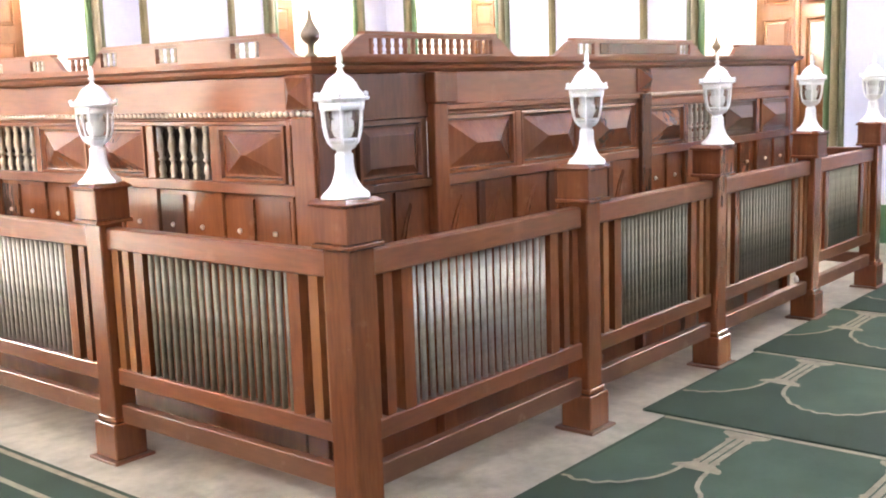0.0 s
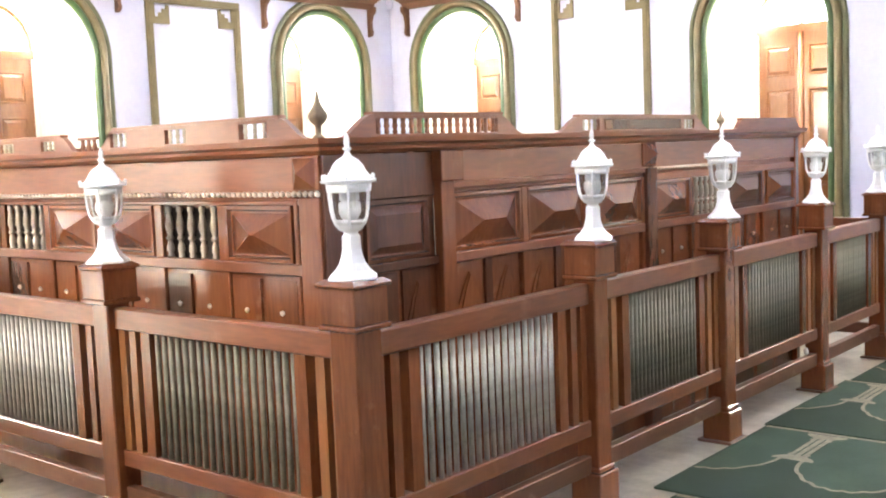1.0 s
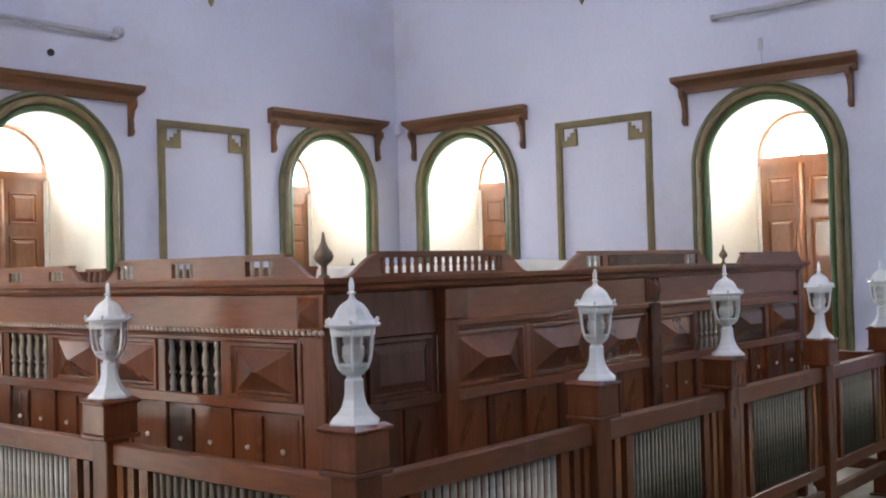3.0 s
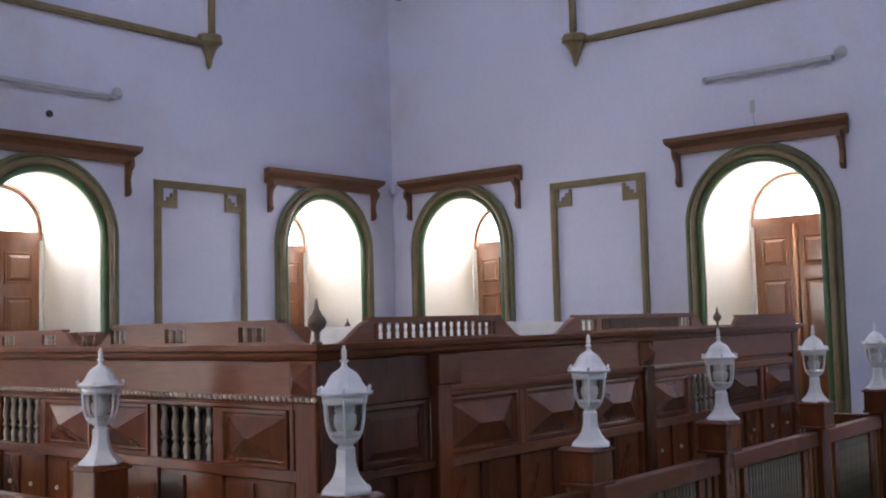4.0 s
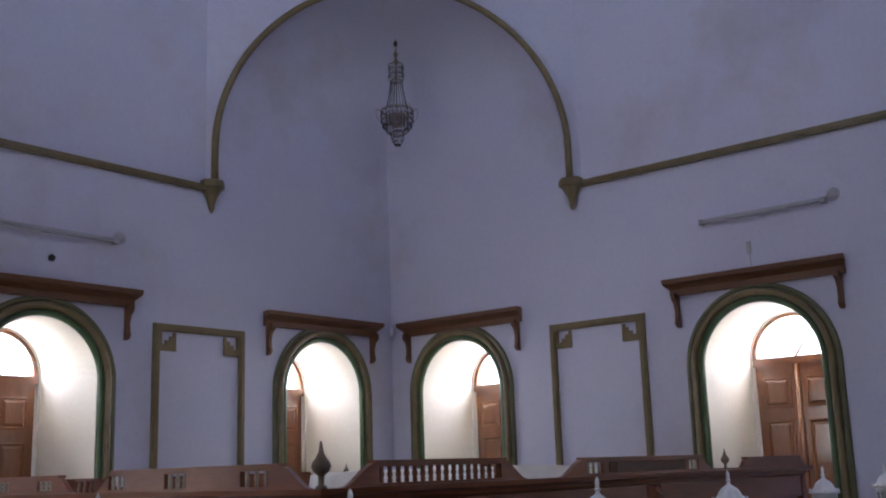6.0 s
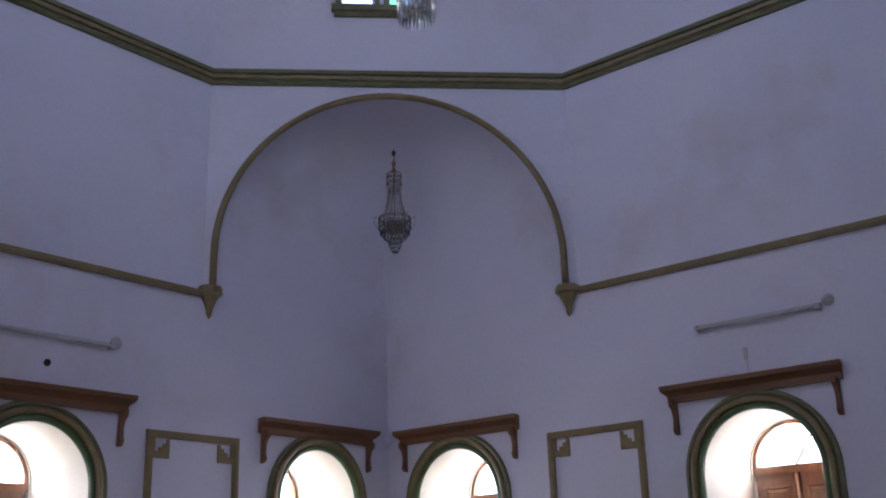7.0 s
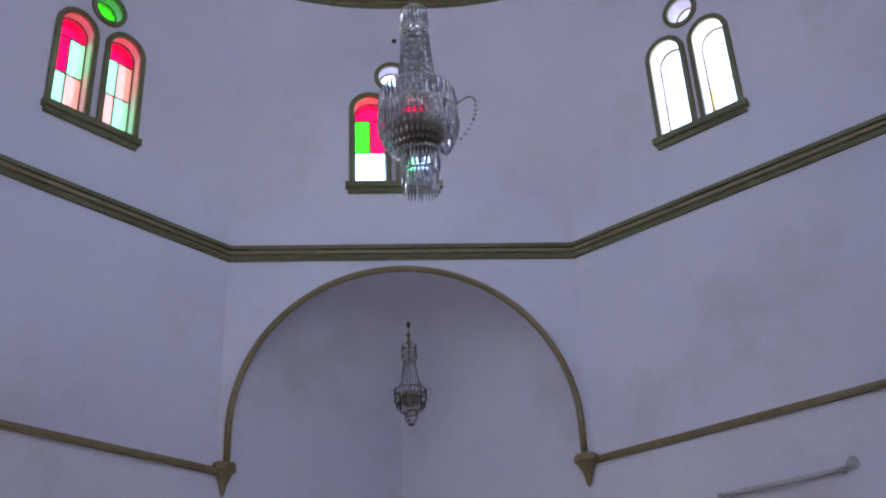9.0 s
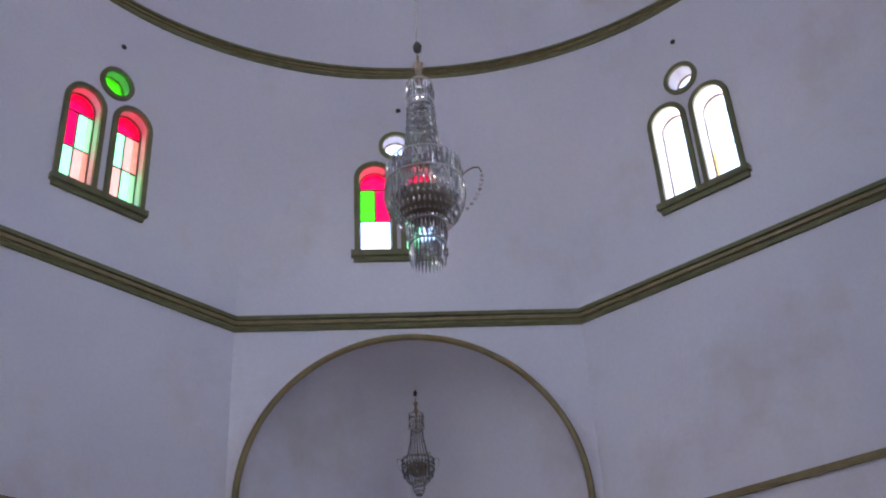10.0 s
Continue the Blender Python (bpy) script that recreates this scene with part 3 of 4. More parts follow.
        # added edge strips whose tints imitate coloured light on the window reveals
        edge = {0: (("white", "white"), ("amber", "blue")) if c < off else (("white", "amber"), ("amber", "blue"))}.get(k)
        if edge:
            for (up, down), (u0, u1) in zip(edge, ((c - 0.2, c - 0.155), (c + 0.155, c + 0.2))):
                for q, z0, z1 in ((up, 8.885, 9.36), (down, 8.33, 8.875)):
                    bm = bmesh.new()
                    prism(bm, [(u0, z0), (u1, z0), (u1, z1), (u0, z1)], put, deep + 0.0045, deep + 0.007)
                    part("border_pane", bm, PANE[q], win)
        bm = bmesh.new()
        prism(bm, [(c - 0.2, 9.37), (c + 0.2, 9.37)] + arc(c, 9.43, 0.2, 16), put, deep, deep + 0.003)
        part("pane", bm, PANE[cols[0]], win)
        bm = bmesh.new()
        bars = {2: ((c - 0.008, c + 0.008, 8.33, 9.37), (c - 0.2, c + 0.2, 8.872, 8.888), (c - 0.2, c + 0.2, 9.357, 9.373)),
                1: ((c - 0.008, c + 0.008, 8.88, 9.37), (c - 0.2, c + 0.2, 8.872, 8.888), (c - 0.2, c + 0.2, 9.357, 9.373))}
        for u0, u1, z0, z1 in bars.get(k, ((c - 0.2, c + 0.2, 8.876, 8.884), (c - 0.2, c + 0.2, 9.361, 9.369))):
            prism(bm, [(u0, z0), (u1, z0), (u1, z1), (u0, z1)], put, deep - 0.01, deep - 0.003)
        part("glazing_bar", bm, IRON, win)
    bm = bmesh.new()
    prism(bm, arc(ro, rz, 0.17, 24, 0, 345), put, deep, deep + 0.003)
    part("pane", bm, PANE[pal[2]], win)
    opening_light(look(put(off, 0.30, 9.1), put(off, -1, 8.8)), 0.9, 1.4, {3: 9.0, 4: 9.0, 5: 9.5, 6: 10.0, 7: 6.5}.get(k, 2.2 if k == 0 else 0.3), (0.95, 0.97, 1.0))
    # dark vent hole
    bm = bmesh.new()
    lathe(bm, [(0.035, 0), (0.035, 0.012)], 12)
    v = part("vent_hole", bm, IRON)
    z = n.to_track_quat("Z", "Y").to_matrix().to_4x4()
    r = drum_radius(math.atan(ro / L), vz)
    v.matrix_basis = Matrix.Translation(n * (r - 0.012) + t * (ro + vx) + Vector((0, 0, vz))) @ z
    tagged(v, "small dark round vent cap on the drum wall", "vent", "vent caps")

ring_sweep("trim_dome_lower", [(-0.08, RING - 0.05), (0.03, RING - 0.05), (0.05, RING - 0.02), (0.035, RING + 0.01)], 5.02,
           DKOLIVE, "dark olive lower ring moulding under the dome", 96)
ring_sweep("trim_dome_middle", [(0.035, RING + 0.01), (0.06, RING + 0.015), (0.065, RING + 0.045), (0.05, RING + 0.06)], 5.02,
           OLIVE, "olive gold ring moulding under the dome", 96)
ring_sweep("trim_dome_upper", [(0.05, RING + 0.06), (0.08, RING + 0.065), (0.08, RING + 0.10), (-0.05, RING + 0.11)], 5.02,
           DKOLIVE, "dark olive upper ring moulding under the dome", 96)
bm = bmesh.new()
rows = []
for i in range(17):
    a = radians(90 * i / 16)
    rows.append([bm.verts.new((4.99 * math.cos(a) * math.cos(2 * math.pi * j / 64),
                               4.99 * math.cos(a) * math.sin(2 * math.pi * j / 64), RING + 4.6 * math.sin(a)))
                 for j in range(64)])
for a, b in zip(rows, rows[1:]):
    for j in range(64):
        bm.faces.new((a[j], a[(j + 1) % 64], b[(j + 1) % 64], b[j]))
bmesh.ops.remove_doubles(bm, verts=bm.verts[:], dist=0.001)
tagged(part("ceiling_dome", bm, PLASTER, smooth=True), "white plastered dome", "dome", kind="structure")

# ---- railing ----
XR, YR = -2.305, -1.504
POST_X = (0.0, 1.446, 2.723, 4.083, 5.274)
POST_Y = (0.0, 1.441, 2.80, 4.15, 5.45)


def build_post(corner=False):
    p = empty("railing_post", "thick square red-brown wooden corner post of the railing" if corner else
              "square red-brown wooden railing post with a moulded cap and block foot", "post", "railing posts")
    h = 0.062 if corner else 0.056
    part("shaft", boxes((-h, h, -h, h, 0.0 if corner else 0.012, 1.03), bevel=0.006), WOOD, p)
    if not corner:
        part("foot_block", boxes((-0.078, 0.078, -0.078, 0.078, 0.012, 0.17), (-0.066, 0.066, -0.066, 0.066, 0.17, 0.195),
                                 bevel=0.006), WOOD, p)
        part("foot_plate", boxes((-0.10, 0.10, -0.10, 0.10, 0.0, 0.014), bevel=0.003), WOOD_F, p)
    bm = bmesh.new()
    for a, z0, z1 in ((0.088, 1.022, 1.04), (0.080, 1.04, 1.165), (0.092, 1.165, 1.178)):
        box(bm, -a, a, -a, a, z0, z1, bevel=0.004)
    vs = [[bm.verts.new((s * a, q * a, z)) for s, q in ((-1, -1), (1, -1), (1, 1), (-1, 1))]
          for a, z in ((0.088, 1.178), (0.070, 1.190))]
    for k in range(4):
        bm.faces.new((vs[0][k], vs[0][(k + 1) % 4], vs[1][(k + 1) % 4], vs[1][k]))
    bm.faces.new(vs[1])
    part("cap", bm, WOOD, p)
    return p


def build_lantern():
    ln = empty("post_lantern", "white enamelled six-sided garden lantern standing on a railing post", "lantern",
               "lanterns on the railing")
    bm = bmesh.new()
    lathe(bm, [(0.090, 0.0), (0.092, 0.005), (0.088, 0.012), (0.066, 0.030), (0.048, 0.055), (0.039, 0.080),
               (0.035, 0.100), (0.034, 0.142), (0.030, 0.145)], 6)
    lathe(bm, [(0.026, 0.143), (0.024, 0.152), (0.028, 0.160), (0.040, 0.172)], 18)
    part("pedestal", bm, LAMPWHITE, ln)
    bm = bmesh.new()
    prof = [(0.036, 0.166), (0.052, 0.183), (0.062, 0.206), (0.068, 0.236), (0.071, 0.275), (0.072, 0.312)]
    lathe(bm, prof, 18)
    for f in [f for f in bm.faces if len(f.verts) > 4]:
        bm.faces.remove(f)
    part("glass", bm, GLASS, ln, "clear curved glass", True).visible_shadow = False
    bm = bmesh.new()
    for i in range(6):
        a = math.pi / 3 * (i + 0.5)
        sweep(bm, [((r + 0.002) * math.cos(a), (r + 0.002) * math.sin(a), z) for r, z in prof], 0.0046, 6)
        part("rib", bm, LAMPWHITE, ln)
        bm = bmesh.new()
    bm.free()
    bm = bmesh.new()
    lathe(bm, [(0.074, 0.306), (0.078, 0.316), (0.092, 0.318), (0.095, 0.325), (0.087, 0.330), (0.073, 0.339),
               (0.061, 0.355), (0.052, 0.373), (0.039, 0.389), (0.022, 0.400), (0.014, 0.404)], 12)
    for i in range(6):
        a = math.pi / 3 * (i + 0.5)
        lathe(bm, [(0.004, 0.328), (0.008, 0.335), (0.006, 0.343), (0.002, 0.346)], 6,
              (0.092 * math.cos(a), 0.092 * math.sin(a), 0))
    part("roof", bm, LAMPWHITE, ln)
    bm = bmesh.new()
    lathe(bm, [(0.018, 0.400), (0.010, 0.412), (0.008, 0.422), (0.015, 0.425), (0.015, 0.430), (0.008, 0.433),
               (0.0095, 0.448), (0.008, 0.464), (0.003, 0.478)], 10)
    part("finial", bm, LAMPWHITE, ln)
    bm = bmesh.new()
    lathe(bm, [(0.010, 0.194), (0.028, 0.200), (0.038, 0.222), (0.037, 0.250), (0.027, 0.258), (0.033, 0.262), (0.033, 0.306)], 12)
    part("bulb", bm, LAMPWHITE, ln, "white bulb and socket", True)
    bm = bmesh.new()
    lathe(bm, [(0.034, 0.160), (0.044, 0.172), (0.053, 0.186), (0.056, 0.192), (0.050, 0.194), (0.02, 0.188)], 18)
    part("cup", bm, LAMPWHITE, ln, "", True)
    bm = bmesh.new()
    lathe(bm, [(0.066, 0.286), (0.0735, 0.288), (0.076, 0.312), (0.060, 0.314)], 18)
    part("collar", bm, LAMPWHITE, ln, "", True)
    return ln


def railing_bay(length, m, tone, metal=STEEL):
    """A bay between two posts: rails, wooden slats at the ends, a field of metal tubes."""
    b = empty("railing_bay", "red-brown wooden railing bay with a field of dull metal tubes", "railing",
              "railing bays", m)
    x0, x1 = 0.057, length - 0.057
    part("top_rail", boxes((x0, x1, -0.030, 0.030, 0.915, 1.005), bevel=0.006), WOOD_H, b)
    part("bottom_rail", boxes((x0, x1, -0.026, 0.026, 0.335, 0.405), bevel=0.004), WOOD_H, b)
    part("foot_rail", boxes((x0, x1, -0.022, 0.022, 0.165, 0.245), bevel=0.004), WOOD_F, b)
    f0, f1 = x0 + 0.235, x1 - 0.235
    slat = part("slat", boxes((-0.022, 0.022, -0.017, 0.017, 0.40, 0.92)), WOOD_O if tone else WOOD, b)
    slat.matrix_basis = pose(x0 + 0.032, 0, 0)
    for x in (x0 + 0.107, x1 - 0.107, x1 - 0.032):
        share(slat, b, pose(x, 0, 0))
    jamb = part("stile", boxes((-0.030, 0.030, -0.022, 0.022, 0.40, 0.92)), WOOD, b)
    jamb.matrix_basis = pose(f0 - 0.032, 0, 0)
    share(jamb, b, pose(f1 + 0.032, 0, 0))
    n = 19
    bm = bmesh.new()
    lathe(bm, [(0.0105, 0.40), (0.0105, 0.92)], 10)
    tube = part("tube", bm, metal, b, "", True)
    tube.matrix_basis = pose(f0 + (f1 - f0) * 0.5 / n, 0, 0)
    for i in range(1, n):
        share(tube, b, pose(f0 + (f1 - f0) * (i + 0.5) / n, 0.001 * math.sin(i * 2.1), 0))


post, corner_post, lantern = build_post(), build_post(True), build_lantern()
spots = [(XR + x, YR) for x in POST_X] + [(XR, YR + y) for y in POST_Y[1:]] + \
        [(XR + x, YR + POST_Y[-1]) for x in POST_X[1:]] + [(XR + POST_X[-1], YR + y) for y in POST_Y[1:-1]]
LEAN = {1: 1.2, 2: -1.0, 3: 0.8, 4: -0.6}
for i, (x, y) in enumerate(spots):
    mp = pose(x, y, 0)
    dx, dz = {0: (0, 0.004), 1: (0.014, 0), 2: (0.018, 0.0), 3: (0, -0.004), 4: (0, -0.004)}.get(i, (0, 0))
    ml = pose(x + dx, y - dx, 1.188 + min(dz, 0), LEAN.get(i, 0), -LEAN.get(i, 0) * 0.6, (12, 0, 4, -6, 9)[i % 5])
    if i == 0:
        corner_post.matrix_basis, lantern.matrix_basis = mp, ml
        continue
    copy_thing(lantern, ml)
    if i == 1:
        post.matrix_basis = mp
    else:
        copy_thing(post, mp)
for a, b in zip(POST_X, POST_X[1:]):
    railing_bay(b - a, pose(XR + a, YR, 0), a > 0, OLIVE_TUBE if a > 0 else STEEL)
    railing_bay(b - a, pose(XR + a, YR + POST_Y[-1], 0), False)
for i, (a, b) in enumerate(zip(POST_Y, POST_Y[1:])):
    railing_bay(b - a, pose(XR, YR + a, 0, 0, 0, 90), i == 0, OLIVE_TUBE if i == 0 else STEEL)
    railing_bay(b - a, pose(XR + POST_X[-1], YR + a, 0, 0, 0, 90), False)

# ---- carved wooden enclosure ----
EX0, EX1, EY0, EY1 = -2.0, 2.62, -1.05, 3.45
enc = empty("wooden_enclosure", "carved polished red-brown wooden tomb enclosure with diamond panels", "enclosure")


def face_x(u, d, z):
    return (u, EY0 - d, z)


def face_y(u, d, z):
    return (EX0 - d, u, z)


def back_x(u, d, z):
    return (u, EY1 + d, z)


def back_y(u, d, z):
    return (EX1 + d, u, z)


def slab(place, u0, u1, z0, z1, d0, d1, mat, name):
    bm = bmesh.new()
    prism(bm, [(u0, z0), (u1, z0), (u1, z1), (u0, z1)], place, d1, d0)
    bmesh.ops.bevel(bm, geom=bm.edges[:], offset=0.004, segments=1, affect="EDGES")
    return part(name, bm, mat, enc)


def diamond(place, u0, u1, z0, z1, mat, flat=False, ridge=0.65):
    """Raised pyramid panel in a moulded frame."""
    bm = bmesh.new()
    steps = [(0, 0.0), (0, 0.022), (0.014, 0.024), (0.022, 0.008), (0.030, 0.008)]
    rings = [[bm.verts.new(place(u, d, z)) for u, z in ((u0 + k, z0 + k), (u1 - k, z0 + k), (u1 - k, z1 - k),
                                                        (u0 + k, z1 - k))] for k, d in steps]
    for a, b in zip(rings, rings[1:]):
        for k in range(4):
            bm.faces.new((a[k], a[(k + 1) % 4], b[(k + 1) % 4], b[k]))
    r = rings[-1]
    if flat:
        k = 0.06
        t = [bm.verts.new(place(u, 0.022, z)) for u, z in ((u0 + k, z0 + k), (u1 - k, z0 + k), (u1 - k, z1 - k),
                                                           (u0 + k, z1 - k))]
        for k in range(4):
            bm.faces.new((r[k], r[(k + 1) % 4], t[(k + 1) % 4], t[k]))
        bm.faces.new(t)
    else:
        c = (u0 + u1) / 2
        h = ridge * max(0.0, (u1 - u0 - (z1 - z0)) / 2)
        p, q = bm.verts.new(place(c - h - 0.002, 0.060, (z0 + z1) / 2)), bm.verts.new(place(c + h + 0.002, 0.060, (z0 + z1) / 2))
        bm.faces.new((r[0], r[1], q, p))
        bm.faces.new((r[2], r[3], p, q))
        bm.faces.new((r[1], r[2], q))
        bm.faces.new((r[3], r[0], p))
    part("diamond_panel" if not flat else "flat_panel", bm, mat, enc)


spin = bmesh.new()
lathe(spin, [(0.015, 0), (0.015, 0.010), (0.011, 0.016), (0.017, 0.032), (0.015, 0.050), (0.009, 0.068), (0.009, 0.074),
             (0.017, 0.080), (0.017, 0.088), (0.010, 0.094), (0.012, 0.106), (0.018, 0.126), (0.018, 0.144), (0.013, 0.172),
             (0.009, 0.194), (0.014, 0.203), (0.014, 0.212), (0.011, 0.225)], 12)
BALUSTER = part("baluster", spin, BRASS, enc, "brass coloured turned baluster", True)
BALUSTER.matrix_basis = pose(*face_y(-0.38, -0.01, 1.160))


def baluster_window(place, u0, u1, n=5, skip=False, rise=0.0):
    # board behind the opening, coloured as the shade within
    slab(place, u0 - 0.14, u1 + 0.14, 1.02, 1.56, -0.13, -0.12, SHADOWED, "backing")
    for i in range(n):
        if skip and i == 0:
            BALUSTER.matrix_basis = pose(*place(u0 + (u1 - u0) * 0.5 / n, -0.012, 1.160 + rise))
            continue
        share(BALUSTER, enc, pose(*place(u0 + (u1 - u0) * (i + 0.5) / n, -0.012, 1.160 + rise)))


def ogee_crest(place, u0, u1, z0, z1, mat, slope=0.17, holes=(), d=0.0):
    """Crest board with scrolled ends and small spindle openings."""
    up = [(u0, z0)] + [(u0 + slope * k, z0 + (z1 - z0) * (3 * k * k - 2 * k ** 3)) for k in (0.2, 0.35, 0.5, 0.65, 0.8)]
    up += [(u0 + slope, z1 + 0.004)]
    dn = [(u0 + u1 - u, z) for u, z in up[::-1]]
    t = 0.026
    cuts = sorted(holes)
    if not cuts:
        bm = bmesh.new()
        prism(bm, up + dn, place, d + t / 2, d - t / 2)
        part("crest_board", bm, mat, enc)
    else:
        hz0, hz1 = z0 + 0.012, z1 - 0.014
        pieces = [(up + [(cuts[0][0], z1), (cuts[0][0], z0)], 0)]
        pieces += [([(a1, z0), (b0, z0), (b0, z1), (a1, z1)], 0) for (a0, a1), (b0, b1) in zip(cuts, cuts[1:])]
        pieces += [([(cuts[-1][1], z0), (cuts[-1][1], z1)] + dn, 0)]
        pieces += [([(a0, q0), (a1, q0), (a1, q1), (a0, q1)], 0.001) for a0, a1 in cuts
                   for q0, q1 in ((z0, hz0), (hz1, z1))]
        for outline, sh in pieces:
            bm = bmesh.new()
            prism(bm, outline, place, d + t / 2 - sh, d - t / 2 + sh)
            part("crest_board", bm, mat, enc)
        for a0, a1 in cuts:
            n = max(2, int(round((a1 - a0) / (0.05))))
            fat = 1.25 if a1 - a0 > 0.4 else 1.0
            for i in range(n):
                bm = bmesh.new()
                p = place(a0 + (a1 - a0) * (i + 0.5) / n, d, 0)
                h = hz1 - hz0
                lathe(bm, [(0.007 * fat, 0), (0.010 * fat, h * 0.15), (0.007 * fat, h * 0.3), (0.011 * fat, h * 0.5), (0.008 * fat, h * 0.75),
                           (0.010 * fat, h)], 8, (p[0], p[1], hz0))
                part("crest_spindle", bm, WOOD_H if fat > 1 else BRASS, enc, "", True)
    bm = bmesh.new()
    prism(bm, [(u0 + slope - 0.01, z1), (u1 - slope + 0.01, z1), (u1 - slope + 0.01, z1 + 0.012),
               (u0 + slope - 0.01, z1 + 0.012)], place, d + t / 2 + 0.008, d - t / 2 - 0.008)
    part("crest_rail", bm, mat, enc)


# core walls of the box
for place, u0, u1 in ((face_x, EX0 + 0.06, EX1 - 0.06), (face_y, EY0, EY1), (back_x, EX0 + 0.06, EX1 - 0.06),
                      (back_y, EY0, EY1)):
    slab(place, u0, u1, 0.0, 1.15, -0.06, -0.02, WOOD, "carcass")
    slab(place, u0, u1, 1.395, 1.60, -0.06, -0.02, WOOD_H, "carcass")
    bm = bmesh.new()
    prof = [(-0.07, 1.60), (0.0, 1.60), (0.02, 1.615), (0.025, 1.63), (0.055, 1.64), (0.06, 1.662), (-0.07, 1.662)]
    ends = [[bm.verts.new(place((u0 - 0.06 - d if place in (face_x, back_x) else u0 - d) if s < 0 else
                                (u1 + 0.06 + d if place in (face_x, back_x) else u1 + d), d, z)) for d, z in prof]
            for s in (-1, 1)]
    bm.faces.new(ends[0])
    bm.faces.new(ends[1][::-1])
    for k in range(len(prof)):
        j = (k + 1) % len(prof)
        bm.faces.new((ends[0][k], ends[0][j], ends[1][j], ends[1][k]))
    part("cornice", bm, WOOD_H, enc)


def lower_panels(place, cuts, mats, studs=True):
    for i, (a, b) in enumerate(cuts):
        bm = bmesh.new()
        prism(bm, [(a, 0.45), (b, 0.45), (b, 1.11), (a, 1.11)], place, -0.008, -0.0201)
        part("lower_panel", bm, mats[i % len(mats)], enc)
        if studs:
            p = place((a + b) / 2, -0.006, 0.978)
            bm = bmesh.new()
            bmesh.ops.create_icosphere(bm, subdivisions=1, radius=0.0125, matrix=Matrix.Translation(p))
            part("stud", bm, BEAD, enc, "pale round stud", True)
            continue
        bm = bmesh.new()
        m = (a + b) / 2
        w = (b - a) / 2 - 0.018
        out = [(m - w, 0.49), (m + w, 0.49), (m + w, 0.90), (m + w * 0.55, 0.985), (m, 1.06), (m - w * 0.55, 0.985), (m - w, 0.90)]
        prism(bm, out, place, -0.001, -0.0081)
        ins = [(m + (u - m) * 0.72, 0.52 + (z - 0.49) * 0.93) for u, z in out]
        prism(bm, ins, place, 0.005, -0.0012)
        part("carved_field", bm, mats[i % len(mats)], enc)


# narrow face towards the lit side: repeated bays along y
def beads(place, u0, u1, z=1.452):
    n = int((u1 - u0) / 0.033)
    bm = bmesh.new()
    bmesh.ops.create_icosphere(bm, subdivisions=1, radius=0.0135)
    first = part("bead", bm, BEAD, enc, "pale turned bead", True)
    first.matrix_basis = pose(*place(u0 + 0.0165, 0.006, z))
    for i in range(1, n):
        share(first, enc, pose(*place(u0 + 0.033 * (i + 0.5), 0.006, z)))
    slab(place, u0, u1, 1.430, 1.437, -0.02, 0.008, WOOD_H, "bead_ledge")


slab(face_y, EY0, -0.93, 0.0, 1.44, -0.02, 0.014, WOOD, "corner_pilaster")
slab(face_y, -0.915, -0.89, 0.0, 1.44, -0.02, 0.006, WOOD, "pilaster_bead")
slab(face_y, EY0, -0.90, 1.47, 1.60, -0.02, 0.012, WOOD, "corner_block")
bm = bmesh.new()
vs = [bm.verts.new(face_y(u, 0.013, z)) for u, z in ((-1.03, 1.475), (-0.91, 1.475), (-0.91, 1.59), (-1.03, 1.59))]
ap = bm.verts.new(face_y(-0.97, 0.055, 1.5325))
for k in range(4):
    bm.faces.new((vs[k], vs[(k + 1) % 4], ap))
part("pyramid_boss", bm, WOOD, enc)
beads(face_y, EY0, EY1)
slab(face_y, EY0, EY1, 1.409, 1.429, -0.02, 0.004, WOOD_H, "upper_rail")
slab(face_y, EY0, EY1, 1.134, 1.179, -0.02, 0.010, WOOD_H, "middle_rail")
u = -0.885
kinds = ("d", "b", "d", "d", "b", "d", "d", "b", "d", "d")
wid = {"d": 0.42, "b": 0.40}
first = True
for kd in kinds:
    w = wid[kd]
    if u + w > EY1 - 0.1:
        break
    slab(face_y, u + w - 0.005, u + w + 0.055, 0.42, 1.41, -0.02, 0.0, WOOD, "stile")
    if kd == "d":
        slab(face_y, u, u + w, 1.16, 1.41, -0.03, -0.012, WOOD, "panel_back")
        diamond(lambda a, d, z: face_y(a, d - 0.014, z), u + 0.005, u + w - 0.01, 1.181, 1.407, WOOD, ridge=0.1)
    else:
        baluster_window(face_y, u, u + w - 0.005, 5, first, 0.021)
        first = False
    lower_panels(face_y, [(u + 0.01, u + w / 2 - 0.02), (u + w / 2 + 0.02, u + w - 0.015)],
                 (WOOD, WOOD_D) if kd == "b" else (WOOD, WOOD))
    u += w + 0.05
ogee_crest(face_y, -1.0, 0.44, 1.662, 1.748, WOOD_H, 0.16, ((-0.77, -0.60), (-0.25, -0.10), (0.19, 0.32)))
ogee_crest(face_y, 0.62, 1.6, 1.662, 1.735, WOOD_H, 0.12, ((0.80, 0.93), (1.2, 1.33)))
ogee_crest(face_y, 1.75, 3.2, 1.662, 1.735, WOOD_H, 0.12, ((1.95, 2.1), (2.5, 2.65)))
for k, uu in enumerate((0.47, 0.52, 0.57)):
    bm = bmesh.new()
    p = face_y(uu, 0, 0)
    lathe(bm, [(0.008, 1.662), (0.013, 1.68), (0.008, 1.70), (0.010, 1.715)], 8, (p[0], p[1], 0))
    part("crest_spindle", bm, WOOD_H, enc, "", True)
slab(face_y, 0.44, 0.60, 1.715, 1.728, -0.012, 0.012, WOOD_H, "crest_rail")

